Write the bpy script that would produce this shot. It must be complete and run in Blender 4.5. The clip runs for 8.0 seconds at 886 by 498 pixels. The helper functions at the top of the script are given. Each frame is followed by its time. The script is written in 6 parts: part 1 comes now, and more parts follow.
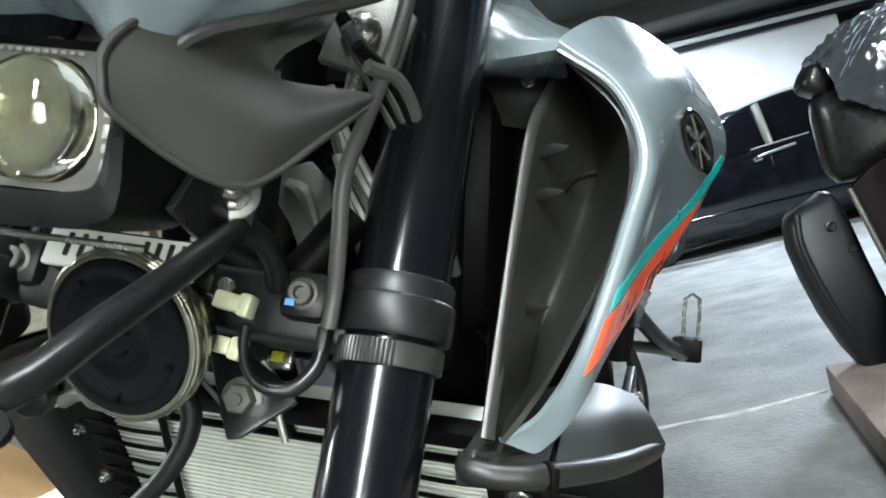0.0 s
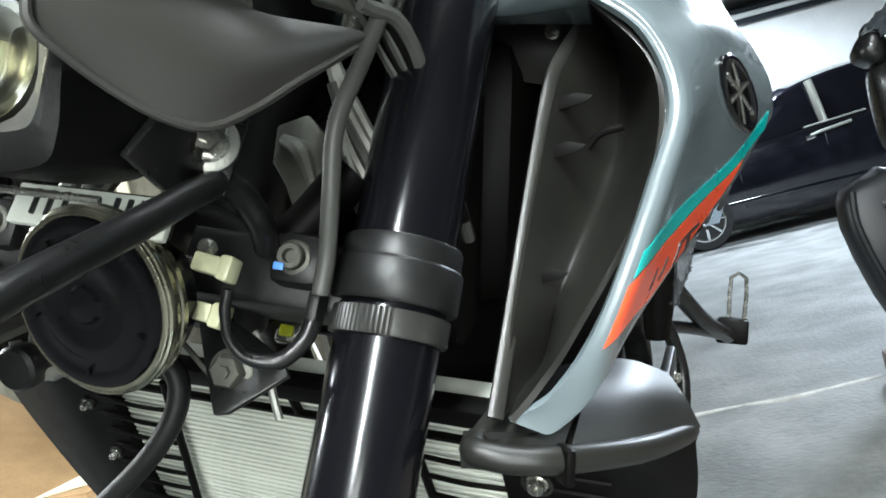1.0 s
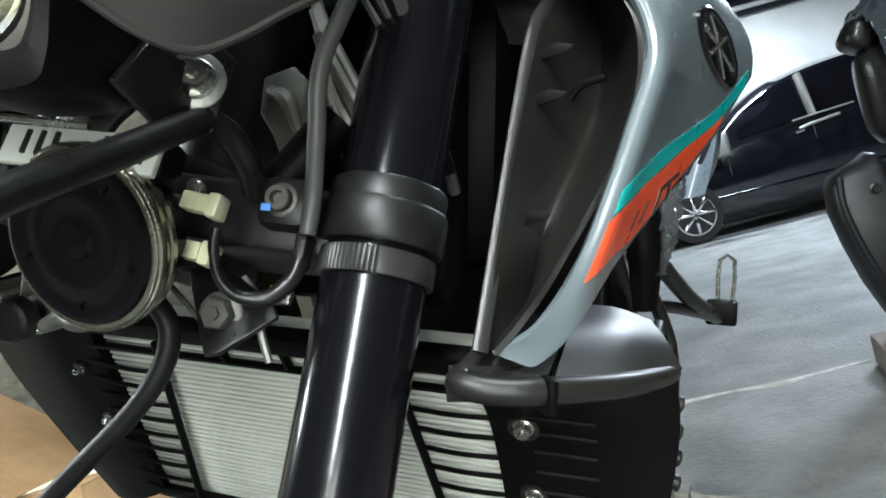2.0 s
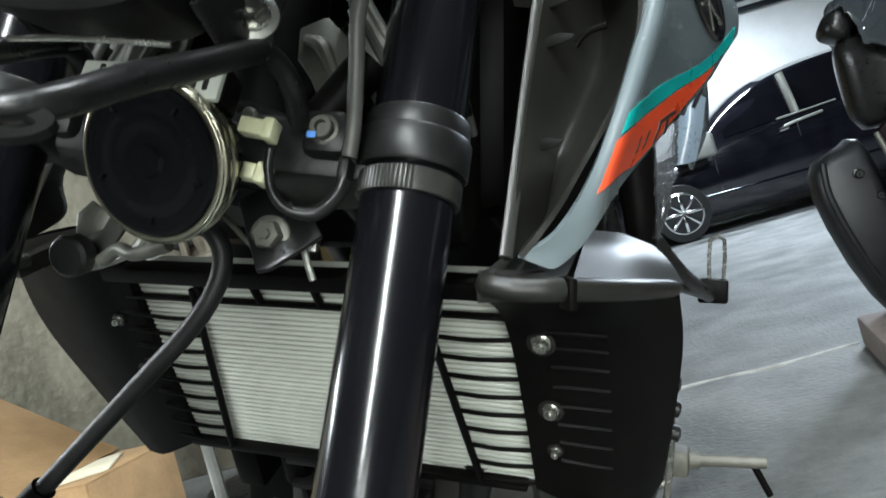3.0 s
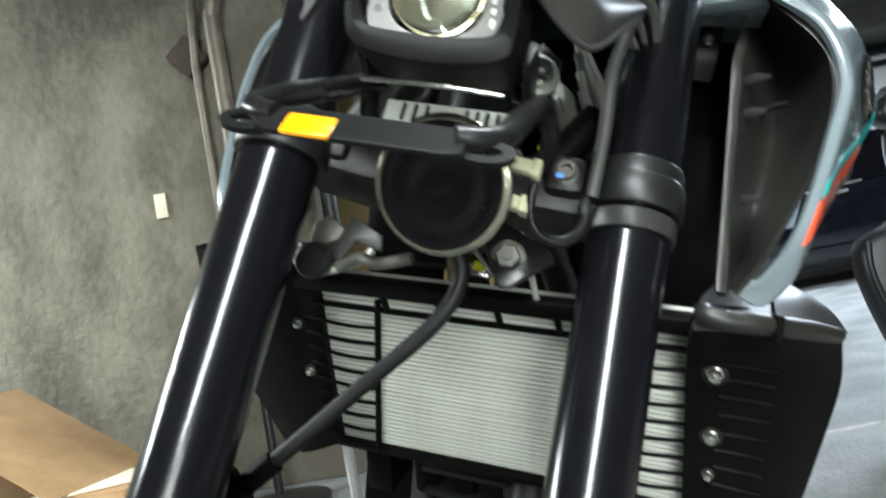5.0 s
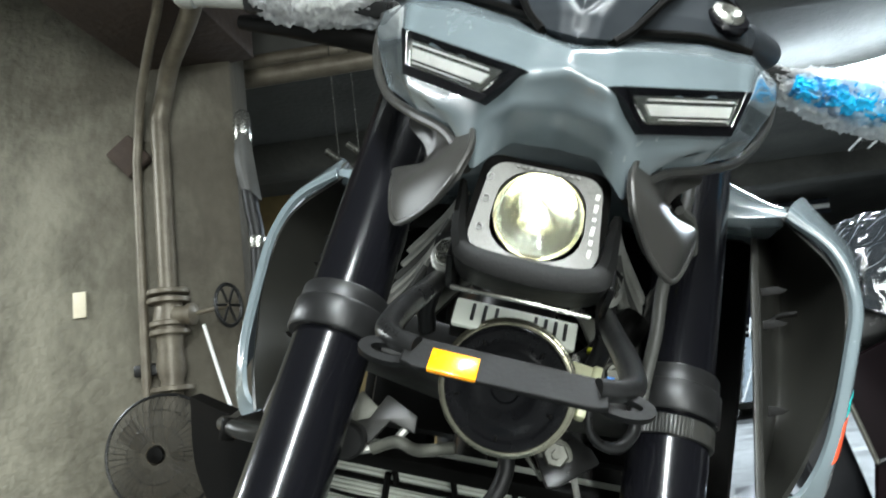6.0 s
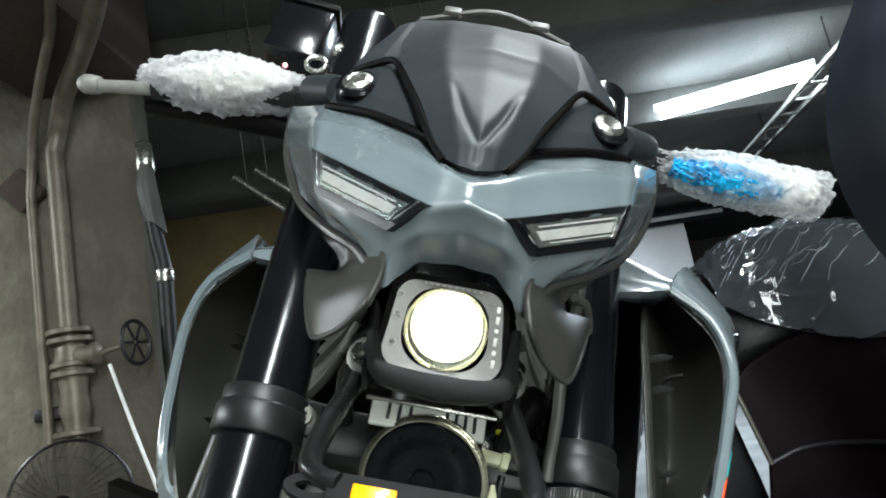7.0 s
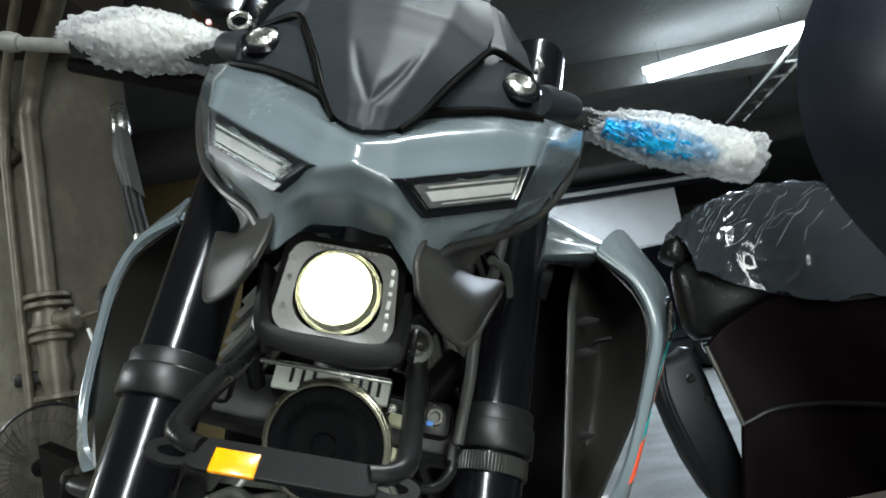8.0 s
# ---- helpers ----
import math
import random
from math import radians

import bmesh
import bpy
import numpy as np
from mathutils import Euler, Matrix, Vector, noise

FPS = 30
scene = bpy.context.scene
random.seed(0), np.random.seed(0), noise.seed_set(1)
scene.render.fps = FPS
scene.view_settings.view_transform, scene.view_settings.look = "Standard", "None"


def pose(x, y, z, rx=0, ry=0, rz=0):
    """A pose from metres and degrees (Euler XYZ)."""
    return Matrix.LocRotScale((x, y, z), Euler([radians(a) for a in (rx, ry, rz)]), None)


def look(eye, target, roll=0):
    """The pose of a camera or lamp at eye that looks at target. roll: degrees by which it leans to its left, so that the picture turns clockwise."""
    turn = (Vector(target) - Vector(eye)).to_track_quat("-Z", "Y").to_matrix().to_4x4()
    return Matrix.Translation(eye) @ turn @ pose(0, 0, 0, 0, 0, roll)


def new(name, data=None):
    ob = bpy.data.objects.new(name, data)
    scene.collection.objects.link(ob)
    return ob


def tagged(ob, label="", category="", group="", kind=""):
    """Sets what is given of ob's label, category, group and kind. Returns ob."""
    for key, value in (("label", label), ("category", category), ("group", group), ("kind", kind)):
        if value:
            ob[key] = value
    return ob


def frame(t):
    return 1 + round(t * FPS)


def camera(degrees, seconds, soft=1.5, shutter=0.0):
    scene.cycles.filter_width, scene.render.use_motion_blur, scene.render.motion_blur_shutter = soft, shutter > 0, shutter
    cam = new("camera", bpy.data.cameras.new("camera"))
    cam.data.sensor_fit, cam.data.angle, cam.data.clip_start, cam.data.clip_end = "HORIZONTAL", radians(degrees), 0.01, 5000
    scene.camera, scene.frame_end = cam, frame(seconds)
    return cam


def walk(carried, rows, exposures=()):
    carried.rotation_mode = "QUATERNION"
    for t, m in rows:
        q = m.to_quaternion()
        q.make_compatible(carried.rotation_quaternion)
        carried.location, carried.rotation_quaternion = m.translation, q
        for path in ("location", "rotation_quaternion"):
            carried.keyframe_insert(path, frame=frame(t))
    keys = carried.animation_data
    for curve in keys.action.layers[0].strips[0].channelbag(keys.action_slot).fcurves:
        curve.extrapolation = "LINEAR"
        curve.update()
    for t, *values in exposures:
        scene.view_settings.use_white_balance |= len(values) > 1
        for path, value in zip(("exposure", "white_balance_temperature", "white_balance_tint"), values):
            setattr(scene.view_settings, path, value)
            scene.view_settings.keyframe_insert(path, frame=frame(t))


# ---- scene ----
cam = camera(62.3, 8.0, soft=1.7, shutter=0.35)
PATH = [
    (0.0, (0.1357, 0.1188, 0.7424), (-0.0281, 2.1121, 0.7521), -13.56),
    (0.5, (0.1444, 0.1402, 0.729), (-0.0459, 2.1311, 0.7242), -13.94),
    (1.0, (0.1472, 0.1572, 0.7272), (-0.1406, 2.1364, 0.7214), -13.73),
    (2.3, (0.1437, 0.1402, 0.6909), (-0.1037, 2.1247, 0.6672), -14.98),
    (2.5, (0.1413, 0.1213, 0.6856), (-0.1258, 2.103, 0.6457), -16.46),
    (3.0, (0.1199, 0.1049, 0.6611), (-0.1162, 2.091, 0.6615), -15.59),
    (3.5, (0.1039, 0.0938, 0.6302), (-0.1134, 2.0819, 0.6278), -16.01),
    (4.0, (0.088, 0.074, 0.6212), (-0.186, 2.0542, 0.5617), -16.05),
    (4.5, (0.0604, 0.0408, 0.626), (-0.1872, 2.0243, 0.5591), -14.49),
    (4.8, (0.0276, 0.0289, 0.661), (-0.1932, 2.0162, 0.7042), -12.2),
    (5.0, (0.0001, 0.0235, 0.6776), (-0.2321, 2.0061, 0.8011), -10.49),
    (5.2, (-0.0253, 0.021, 0.696), (-0.2259, 2.0017, 0.8868), -9.13),
    (6.3, (-0.084, -0.0125, 0.7531), (0.0521, 1.9424, 1.1531), -7.78),
    (6.5, (-0.0839, -0.0238, 0.7638), (0.0991, 1.9337, 1.131), -8.49),
    (7.0, (-0.0732, -0.0405, 0.7915), (0.2093, 1.9033, 1.1679), -10.55),
    (7.5, (-0.0531, -0.0405, 0.7916), (0.2893, 1.9039, 1.111), -10.24),
    (8.0, (-0.0169, -0.0382, 0.7811), (0.2672, 1.9217, 1.0603), -10.6),
]
walk(cam, [(t, look(e, g, r)) for t, e, g, r in PATH], [(0.0, 0.58), (1.0, 0.58), (2.5, 0.06), (3.5, 0.22), (5.0, 0.42), (6.5, 0.22), (7.0, -0.12), (7.5, -0.28), (8.0, -0.42)])

# ---- world and lamps ----
world = bpy.data.worlds.new("garage_air")
scene.world = world
world.use_nodes = True
world.node_tree.nodes["Background"].inputs["Color"].default_value = (0.55, 0.65, 0.75, 1)
world.node_tree.nodes["Background"].inputs["Strength"].default_value = 0.02
LAMP_WATTS = 190.0
# added unseen opening with a lamp behind the walk: middle, width, height, light's share
FRONT_FILL = ((0.75, -4.6, 1.30), 1.5, 2.6, 1.2)
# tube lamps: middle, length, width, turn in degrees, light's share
# the first is in view; third and last are added to brighten the walls
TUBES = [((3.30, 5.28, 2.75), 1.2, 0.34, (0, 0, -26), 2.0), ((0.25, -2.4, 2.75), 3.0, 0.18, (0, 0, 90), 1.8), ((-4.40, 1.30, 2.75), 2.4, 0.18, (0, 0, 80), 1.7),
         ((0.9, 0.6, 2.75), 1.2, 0.10, (0, 0, 70), 0.28), ((2.6, 9.0, 2.90), 1.2, 0.10, (0, 0, -4), 1.2)]


# ---- materials ----
def nodes_of(name):
    m = bpy.data.materials.new(name)
    m.use_nodes = True
    return m, m.node_tree.nodes, m.node_tree.links, m.node_tree.nodes["Principled BSDF"]


def stuff(name, base, rough=0.5, metal=0.0, other=None, scale=30.0, amount=0.5, bump=0.0, bump_scale=400.0, coat=0.0,
          rough_var=0.1, spread=0.0, detail=6.0, spec=0.5, stretch=(1, 1, 1)):
    """A surface with two scales of variation in colour and roughness and a fine relief."""
    m, n, l, p = nodes_of(name)
    tc = n.new("ShaderNodeTexCoord")
    big = n.new("ShaderNodeTexNoise")
    big.inputs["Scale"].default_value, big.inputs["Detail"].default_value = scale, detail
    fine = n.new("ShaderNodeTexNoise")
    fine.inputs["Scale"].default_value, fine.inputs["Detail"].default_value = scale * 9, 3
    mp = n.new("ShaderNodeMapping")
    mp.inputs["Scale"].default_value = stretch
    l.new(tc.outputs["Object"], mp.inputs["Vector"])
    l.new(mp.outputs["Vector"], big.inputs["Vector"])
    l.new(mp.outputs["Vector"], fine.inputs["Vector"])
    both = n.new("ShaderNodeMath")
    both.operation = "MULTIPLY_ADD"
    both.inputs[1].default_value, both.inputs[2].default_value = 0.35, -0.17
    l.new(fine.outputs["Fac"], both.inputs[0])
    add = n.new("ShaderNodeMath")
    l.new(big.outputs["Fac"], add.inputs[0])
    l.new(both.outputs[0], add.inputs[1])
    ramp = n.new("ShaderNodeMapRange")
    ramp.inputs["From Min"].default_value, ramp.inputs["From Max"].default_value = 0.5 - amount * 0.4, 0.5 + amount * 0.4
    l.new(add.outputs[0], ramp.inputs["Value"])
    mix = n.new("ShaderNodeMix")
    mix.data_type = "RGBA"
    if other is None:
        other = tuple(c * 0.8 for c in base)
    mix.inputs["A"].default_value, mix.inputs["B"].default_value = (*other, 1), (*base, 1)
    l.new(ramp.outputs["Result"], mix.inputs["Factor"])
    out = mix.outputs["Result"]
    if spread:
        oi = n.new("ShaderNodeObjectInfo")
        hsv = n.new("ShaderNodeHueSaturation")
        mr = n.new("ShaderNodeMapRange")
        mr.inputs["To Min"].default_value, mr.inputs["To Max"].default_value = 1 - spread, 1 + spread
        l.new(oi.outputs["Random"], mr.inputs["Value"])
        l.new(mr.outputs["Result"], hsv.inputs["Value"])
        l.new(out, hsv.inputs["Color"])
        out = hsv.outputs["Color"]
    l.new(out, p.inputs["Base Color"])
    rr = n.new("ShaderNodeMapRange")
    rr.inputs["To Min"].default_value, rr.inputs["To Max"].default_value = max(0.02, rough - rough_var), min(1, rough + rough_var)
    l.new(add.outputs[0], rr.inputs["Value"])
    l.new(rr.outputs["Result"], p.inputs["Roughness"])
    p.inputs["Metallic"].default_value = metal
    p.inputs["Specular IOR Level"].default_value = spec
    p.inputs["Coat Weight"].default_value = coat
    p.inputs["Coat Roughness"].default_value = 0.04
    if bump:
        bn = n.new("ShaderNodeTexNoise")
        bn.inputs["Scale"].default_value, bn.inputs["Detail"].default_value = bump_scale, 3
        l.new(tc.outputs["Object"], bn.inputs["Vector"])
        b = n.new("ShaderNodeBump")
        b.inputs["Strength"].default_value, b.inputs["Distance"].default_value = bump, 0.001 if bump_scale > 60 else 0.01
        l.new(bn.outputs["Fac"], b.inputs["Height"])
        l.new(b.outputs["Normal"], p.inputs["Normal"])
    return m


def glass(name, color=(1, 1, 1), rough=0.0, ior=1.5):
    m, n, l, p = nodes_of(name)
    p.inputs["Base Color"].default_value = (*color, 1)
    p.inputs["Roughness"].default_value, p.inputs["IOR"].default_value = rough, ior
    p.inputs["Transmission Weight"].default_value = 1
    return m


def glow(name, color, strength):
    m, n, l, p = nodes_of(name)
    p.inputs["Emission Color"].default_value, p.inputs["Emission Strength"].default_value = (*color, 1), strength
    return m


def film(name, clear, tint, rough, bump, scale, white=0.0, stretch=(1, 1, 1), cells=0.0, ridged=False):
    """Crinkled clear plastic film."""
    m, n, l, p = nodes_of(name)
    p.inputs["Base Color"].default_value, p.inputs["Roughness"].default_value = (*tint, 1), rough
    p.inputs["IOR"].default_value = 1.45
    tc = n.new("ShaderNodeTexCoord")
    mus = n.new("ShaderNodeTexNoise")
    mus.inputs["Scale"].default_value, mus.inputs["Detail"].default_value, mus.inputs["Distortion"].default_value = scale, 5, 1.2
    mp = n.new("ShaderNodeMapping")
    mp.inputs["Scale"].default_value = stretch
    l.new(tc.outputs["Object"], mp.inputs["Vector"])
    l.new(mp.outputs["Vector"], mus.inputs["Vector"])
    b = n.new("ShaderNodeBump")
    b.inputs["Strength"].default_value, b.inputs["Distance"].default_value = bump, 0.012
    l.new(mus.outputs["Fac"], b.inputs["Height"])
    if ridged:
        mus.noise_type = "RIDGED_MULTIFRACTAL"
        mus.inputs["Detail"].default_value = 3
        b.inputs["Distance"].default_value = 0.02
    if cells:
        bubbles = n.new("ShaderNodeTexVoronoi")
        bubbles.inputs["Scale"].default_value = cells
        l.new(tc.outputs["Object"], bubbles.inputs["Vector"])
        over = n.new("ShaderNodeMath")
        over.operation = "MULTIPLY_ADD"
        over.inputs[1].default_value = -1.4
        l.new(bubbles.outputs["Distance"], over.inputs[0])
        l.new(mus.outputs["Fac"], over.inputs[2])
        l.new(over.outputs[0], b.inputs["Height"])
    l.new(b.outputs["Normal"], p.inputs["Normal"])
    soft_ = n.new("ShaderNodeBsdfTranslucent")
    soft_.inputs["Color"].default_value = (*tint, 1)
    l.new(b.outputs["Normal"], soft_.inputs["Normal"])
    body = n.new("ShaderNodeMixShader")
    body.inputs["Fac"].default_value = white
    l.new(p.outputs["BSDF"], body.inputs[1])
    l.new(soft_.outputs["BSDF"], body.inputs[2])
    tr = n.new("ShaderNodeBsdfTransparent")
    mx = n.new("ShaderNodeMixShader")
    mx.inputs["Fac"].default_value = clear
    l.new(body.outputs["Shader"], mx.inputs[1])
    l.new(tr.outputs["BSDF"], mx.inputs[2])
    l.new(mx.outputs["Shader"], n["Material Output"].inputs["Surface"])
    return m


PAINT = stuff("grey_paint", (0.110, 0.134, 0.143), 0.25, 0.0, (0.100, 0.123, 0.132), 18, 0.5, 0.05, 900, coat=0.6, rough_var=0.06)
MATTE = stuff("matte_black_plastic", (0.0034, 0.0032, 0.0028), 0.46, 0, (0.0020, 0.0019, 0.0017), 40, 0.6, 0.10, 1400, rough_var=0.1, spec=0.06)
SATIN = stuff("satin_grey_plastic", (0.026, 0.025, 0.021), 0.36, 0, (0.016, 0.0165, 0.016), 25, 0.5, 0.12, 1500, rough_var=0.06, spec=0.4)
CLAMPBLACK = stuff("satin_black_clamp", (0.007, 0.007, 0.007), 0.40, 0, (0.005, 0.005, 0.005), 60, 0.6, 0.08, 900, spec=0.35)
LINER = stuff("smooth_black_plastic", (0.012, 0.0118, 0.0098), 0.38, 0, (0.009, 0.009, 0.0078), 25, 0.5, 0.08, 1500, rough_var=0.04, spec=0.30)
SCOOP_GREY = stuff("grained_dark_plastic", (0.030, 0.029, 0.026), 0.38, 0, (0.031, 0.030, 0.027), 30, 0.6, 0.10, 1800, rough_var=0.05, spec=0.42)
VISOR = stuff("matte_dark_grey_paint", (0.021, 0.024, 0.027), 0.48, 0.0, (0.017, 0.020, 0.023), 20, 0.5, 0.06, 1500, rough_var=0.05, spec=0.19)
GLOSS = stuff("gloss_black_tube", (0.004, 0.004, 0.005), 0.20, 0, (0.003, 0.003, 0.004), 30, 0.6, 0.03, 500, rough_var=0.04, coat=0.5, spec=0.1)
BRACKETBLACK = stuff("satin_black_plate", (0.006, 0.006, 0.0056), 0.45, 0, (0.004, 0.004, 0.004), 60, 0.6, 0.15, 500, spec=0.10)
STEELBLACK = stuff("black_painted_steel", (0.009, 0.009, 0.009), 0.3, 0, (0.006, 0.006, 0.006), 60, 0.6, 0.12, 500, spec=0.35)
GLOSS.node_tree.nodes["Principled BSDF"].inputs["Coat Roughness"].default_value = 0.15
RUBBER = stuff("rubber", (0.008, 0.008, 0.0075), 0.45, 0, (0.005, 0.005, 0.005), 60, 0.6, 0.25, 900, spec=0.3)
CAST = stuff("dark_cast_metal", (0.010, 0.010, 0.009), 0.42, 0.0, (0.006, 0.006, 0.006), 60, 0.6, 0.12, 300, spec=0.28)
PALECAST = stuff("pale_casting", (0.14, 0.135, 0.11), 0.5, 0.2, (0.07, 0.067, 0.055), 70, 0.7, 0.4, 500)
ENGINE = stuff("engine_casting", (0.030, 0.028, 0.024), 0.5, 0.2, (0.012, 0.011, 0.010), 40, 0.7, 0.4, 600)
ALLOY = stuff("raw_alloy", (0.36, 0.36, 0.33), 0.42, 0.7, (0.22, 0.22, 0.20), 60, 0.7, 0.3, 700, spread=0.08)
CORE = stuff("radiator_fins", (0.62, 0.64, 0.57), 0.55, 0.15, (0.50, 0.52, 0.46), 12, 0.9, 0.2, 900, spread=0.05)
STEEL = stuff("zinc_steel", (0.46, 0.46, 0.42), 0.25, 0.9, (0.28, 0.28, 0.25), 90, 0.6, 0.15, 700)
CHROME = stuff("chrome", (0.8, 0.8, 0.8), 0.08, 1.0, (0.7, 0.7, 0.7), 60, 0.6)
CREAM = stuff("cream_nylon", (0.60, 0.60, 0.40), 0.4, 0, (0.45, 0.45, 0.28), 80, 0.7, 0.1, 700)
BRASS = stuff("brushed_brass_steel", (0.36, 0.34, 0.26), 0.17, 0.95, (0.22, 0.21, 0.16), 90, 0.7, 0.2, 700)
YELLOW = stuff("yellow_paint_mark", (0.72, 0.75, 0.02), 0.5)
BLUE = stuff("blue_paint_mark", (0.10, 0.30, 0.80), 0.5)
TEAL = stuff("teal_sticker", (0.0, 0.36, 0.34), 0.3, coat=0.6, other=(0.0, 0.34, 0.32))
ORANGE = stuff("orange_sticker", (0.80, 0.085, 0.025), 0.3, coat=0.6, other=(0.76, 0.08, 0.022))
REFLECT = stuff("orange_reflector", (0.95, 0.35, 0.0), 0.25, coat=0.6, other=(0.90, 0.31, 0.0), scale=200)
INK = stuff("black_ink", (0.01, 0.01, 0.01), 0.4)
WHITE = stuff("white_ink", (0.75, 0.75, 0.72), 0.4)
LENS = glass("clear_lens", (0.97, 1.0, 0.96), 0.0, 1.5)
PANE = glass("clear_pane", (0.97, 0.98, 0.98), 0.01, 1.22)
BEZEL = stuff("dull_metal_bezel", (0.080, 0.079, 0.070), 0.38, 0.2, (0.055, 0.054, 0.048), 90, 0.7, 0.2, 500)
HORNBLACK = stuff("black_enamel", (0.004, 0.004, 0.0045), 0.16, 0, (0.003, 0.003, 0.0035), 60, 0.6, 0.1, 500, spec=0.14)
GUIDE = stuff("milky_light_guide", (0.80, 0.80, 0.76), 0.2, 0.0, (0.66, 0.66, 0.62), 90, 0.6, coat=0.5)
SMOKE = stuff("lamp_reflector", (0.62, 0.62, 0.58), 0.18, 0.9, (0.4, 0.4, 0.37), 120, 0.8, 0.2, 300)
BUBBLE = film("bubble_wrap", 0.50, (0.98, 0.99, 0.99), 0.10, 1.0, 130, 0.50, cells=120)
FILM = film("clear_film", 0.42, (0.050, 0.058, 0.066), 0.09, 1.0, 5, 0.0, (1.0, 2.6, 1.6), ridged=True)
FILM.node_tree.nodes["Principled BSDF"].inputs["Specular IOR Level"].default_value = 1.0
FILM.node_tree.nodes["Principled BSDF"].inputs["Coat Weight"].default_value = 1.0
MESH = film("dusty_mesh", 0.55, (0.05, 0.045, 0.034), 0.9, 0.1, 60)
BLUEGRIP = stuff("blue_grip_card", (0.0, 0.36, 0.66), 0.4, other=(0.0, 0.10, 0.26), scale=70, amount=0.3)
FLOOR = stuff("worn_concrete_floor", (0.172, 0.177, 0.172), 0.62, 0, (0.072, 0.075, 0.072), 3.6, 0.45, 0.5, 60, rough_var=0.15, detail=12)
JOINT = stuff("pale_mortar", (0.40, 0.40, 0.38), 0.85, 0, (0.16, 0.16, 0.15), 14, 0.6, 0.5, 200)
REG = stuff("dull_alloy", (0.12, 0.12, 0.10), 0.45, 0.5, (0.07, 0.07, 0.06), 60, 0.7, 0.3, 700)
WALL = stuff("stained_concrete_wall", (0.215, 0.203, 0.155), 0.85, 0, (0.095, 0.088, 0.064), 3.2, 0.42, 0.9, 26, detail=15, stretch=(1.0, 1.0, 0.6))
# ragged brown darkening towards the pipe end, painted in for its weaker light
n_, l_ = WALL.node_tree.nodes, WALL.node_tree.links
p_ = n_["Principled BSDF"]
base_tone = p_.inputs["Base Color"].links[0].from_socket
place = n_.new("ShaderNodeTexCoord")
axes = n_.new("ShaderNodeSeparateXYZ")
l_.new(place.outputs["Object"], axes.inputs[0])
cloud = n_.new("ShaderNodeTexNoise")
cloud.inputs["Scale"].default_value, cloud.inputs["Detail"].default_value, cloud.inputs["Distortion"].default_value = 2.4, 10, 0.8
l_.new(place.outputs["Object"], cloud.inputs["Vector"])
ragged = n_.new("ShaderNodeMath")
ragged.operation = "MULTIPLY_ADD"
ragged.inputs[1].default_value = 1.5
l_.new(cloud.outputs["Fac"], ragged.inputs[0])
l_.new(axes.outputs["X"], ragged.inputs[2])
dim_share = n_.new("ShaderNodeMapRange")
dim_share.inputs["From Min"].default_value, dim_share.inputs["From Max"].default_value, dim_share.inputs["To Max"].default_value = -1.00, -0.25, 0.72
l_.new(ragged.outputs[0], dim_share.inputs["Value"])
dimming = n_.new("ShaderNodeMix")
dimming.data_type = "RGBA"
dimming.inputs["B"].default_value = (0.050, 0.041, 0.029, 1)
l_.new(dim_share.outputs["Result"], dimming.inputs["Factor"])
l_.new(base_tone, dimming.inputs["A"])
l_.new(dimming.outputs["Result"], p_.inputs["Base Color"])
BEAM = stuff("brown_stained_concrete", (0.060, 0.042, 0.030), 0.9, 0, (0.030, 0.020, 0.015), 2.4, 0.6, 0.6, 25, detail=10)
SLAB = stuff("dark_ceiling_concrete", (0.10, 0.10, 0.09), 0.9, 0, (0.05, 0.05, 0.045), 1.8, 0.7, 0.6, 25, detail=10)
WHITEWALL = stuff("white_painted_wall", (0.78, 0.79, 0.78), 0.6, 0, (0.70, 0.71, 0.70), 3, 0.5, 0.2, 60)
PIPE = stuff("old_painted_pipe", (0.17, 0.15, 0.11), 0.45, 0.3, (0.075, 0.062, 0.045), 14, 0.7, 0.4, 200)
BROWNWALL = stuff("brown_plaster", (0.26, 0.185, 0.075), 0.9, 0, (0.16, 0.115, 0.05), 2, 0.6, 0.3, 40)
CARD = stuff("cardboard", (0.43, 0.27, 0.13), 0.8, 0, (0.30, 0.18, 0.085), 9, 0.6, 0.2, 300)
PAPER = stuff("cream_card", (0.72, 0.66, 0.50), 0.7, 0, (0.62, 0.56, 0.42), 9, 0.5, 0.1, 300)
CARPAINT = stuff("black_car_paint", (0.006, 0.006, 0.009), 0.10, 0, (0.003, 0.003, 0.0045), 6, 0.5, coat=0.5)
CARGLASS = stuff("dark_car_glass", (0.003, 0.003, 0.004), 0.06, 0, (0.002, 0.002, 0.003), 6, 0.5, spec=0.15)
VINYL = stuff("black_vinyl", (0.009, 0.0095, 0.011), 0.42, 0, (0.006, 0.0065, 0.0075), 40, 0.6, 0.3, 500, spec=0.3)
WINE = stuff("dark_wine_plastic", (0.0045, 0.0020, 0.0028), 0.5, 0, (0.0028, 0.0012, 0.0018), 14, 0.6, 0.15, 700, spec=0.05)
KERBSTONE = stuff("brown_grey_kerb", (0.20, 0.165, 0.15), 0.8, 0, (0.11, 0.085, 0.075), 7, 0.5, 0.4, 120)
SPARKLE = film("creased_film", 0.45, (0.12, 0.127, 0.135), 0.06, 1.0, 60, 0.15)
PALEBLUE = stuff("pale_blue_grey_paint", (0.16, 0.20, 0.25), 0.3, 0, (0.13, 0.17, 0.21), 20, 0.5, 0.05, 900, coat=0.4)
STREAK = film("pale_streak_film", 0.35, (0.70, 0.74, 0.78), 0.15, 0.3, 60, 0.35)
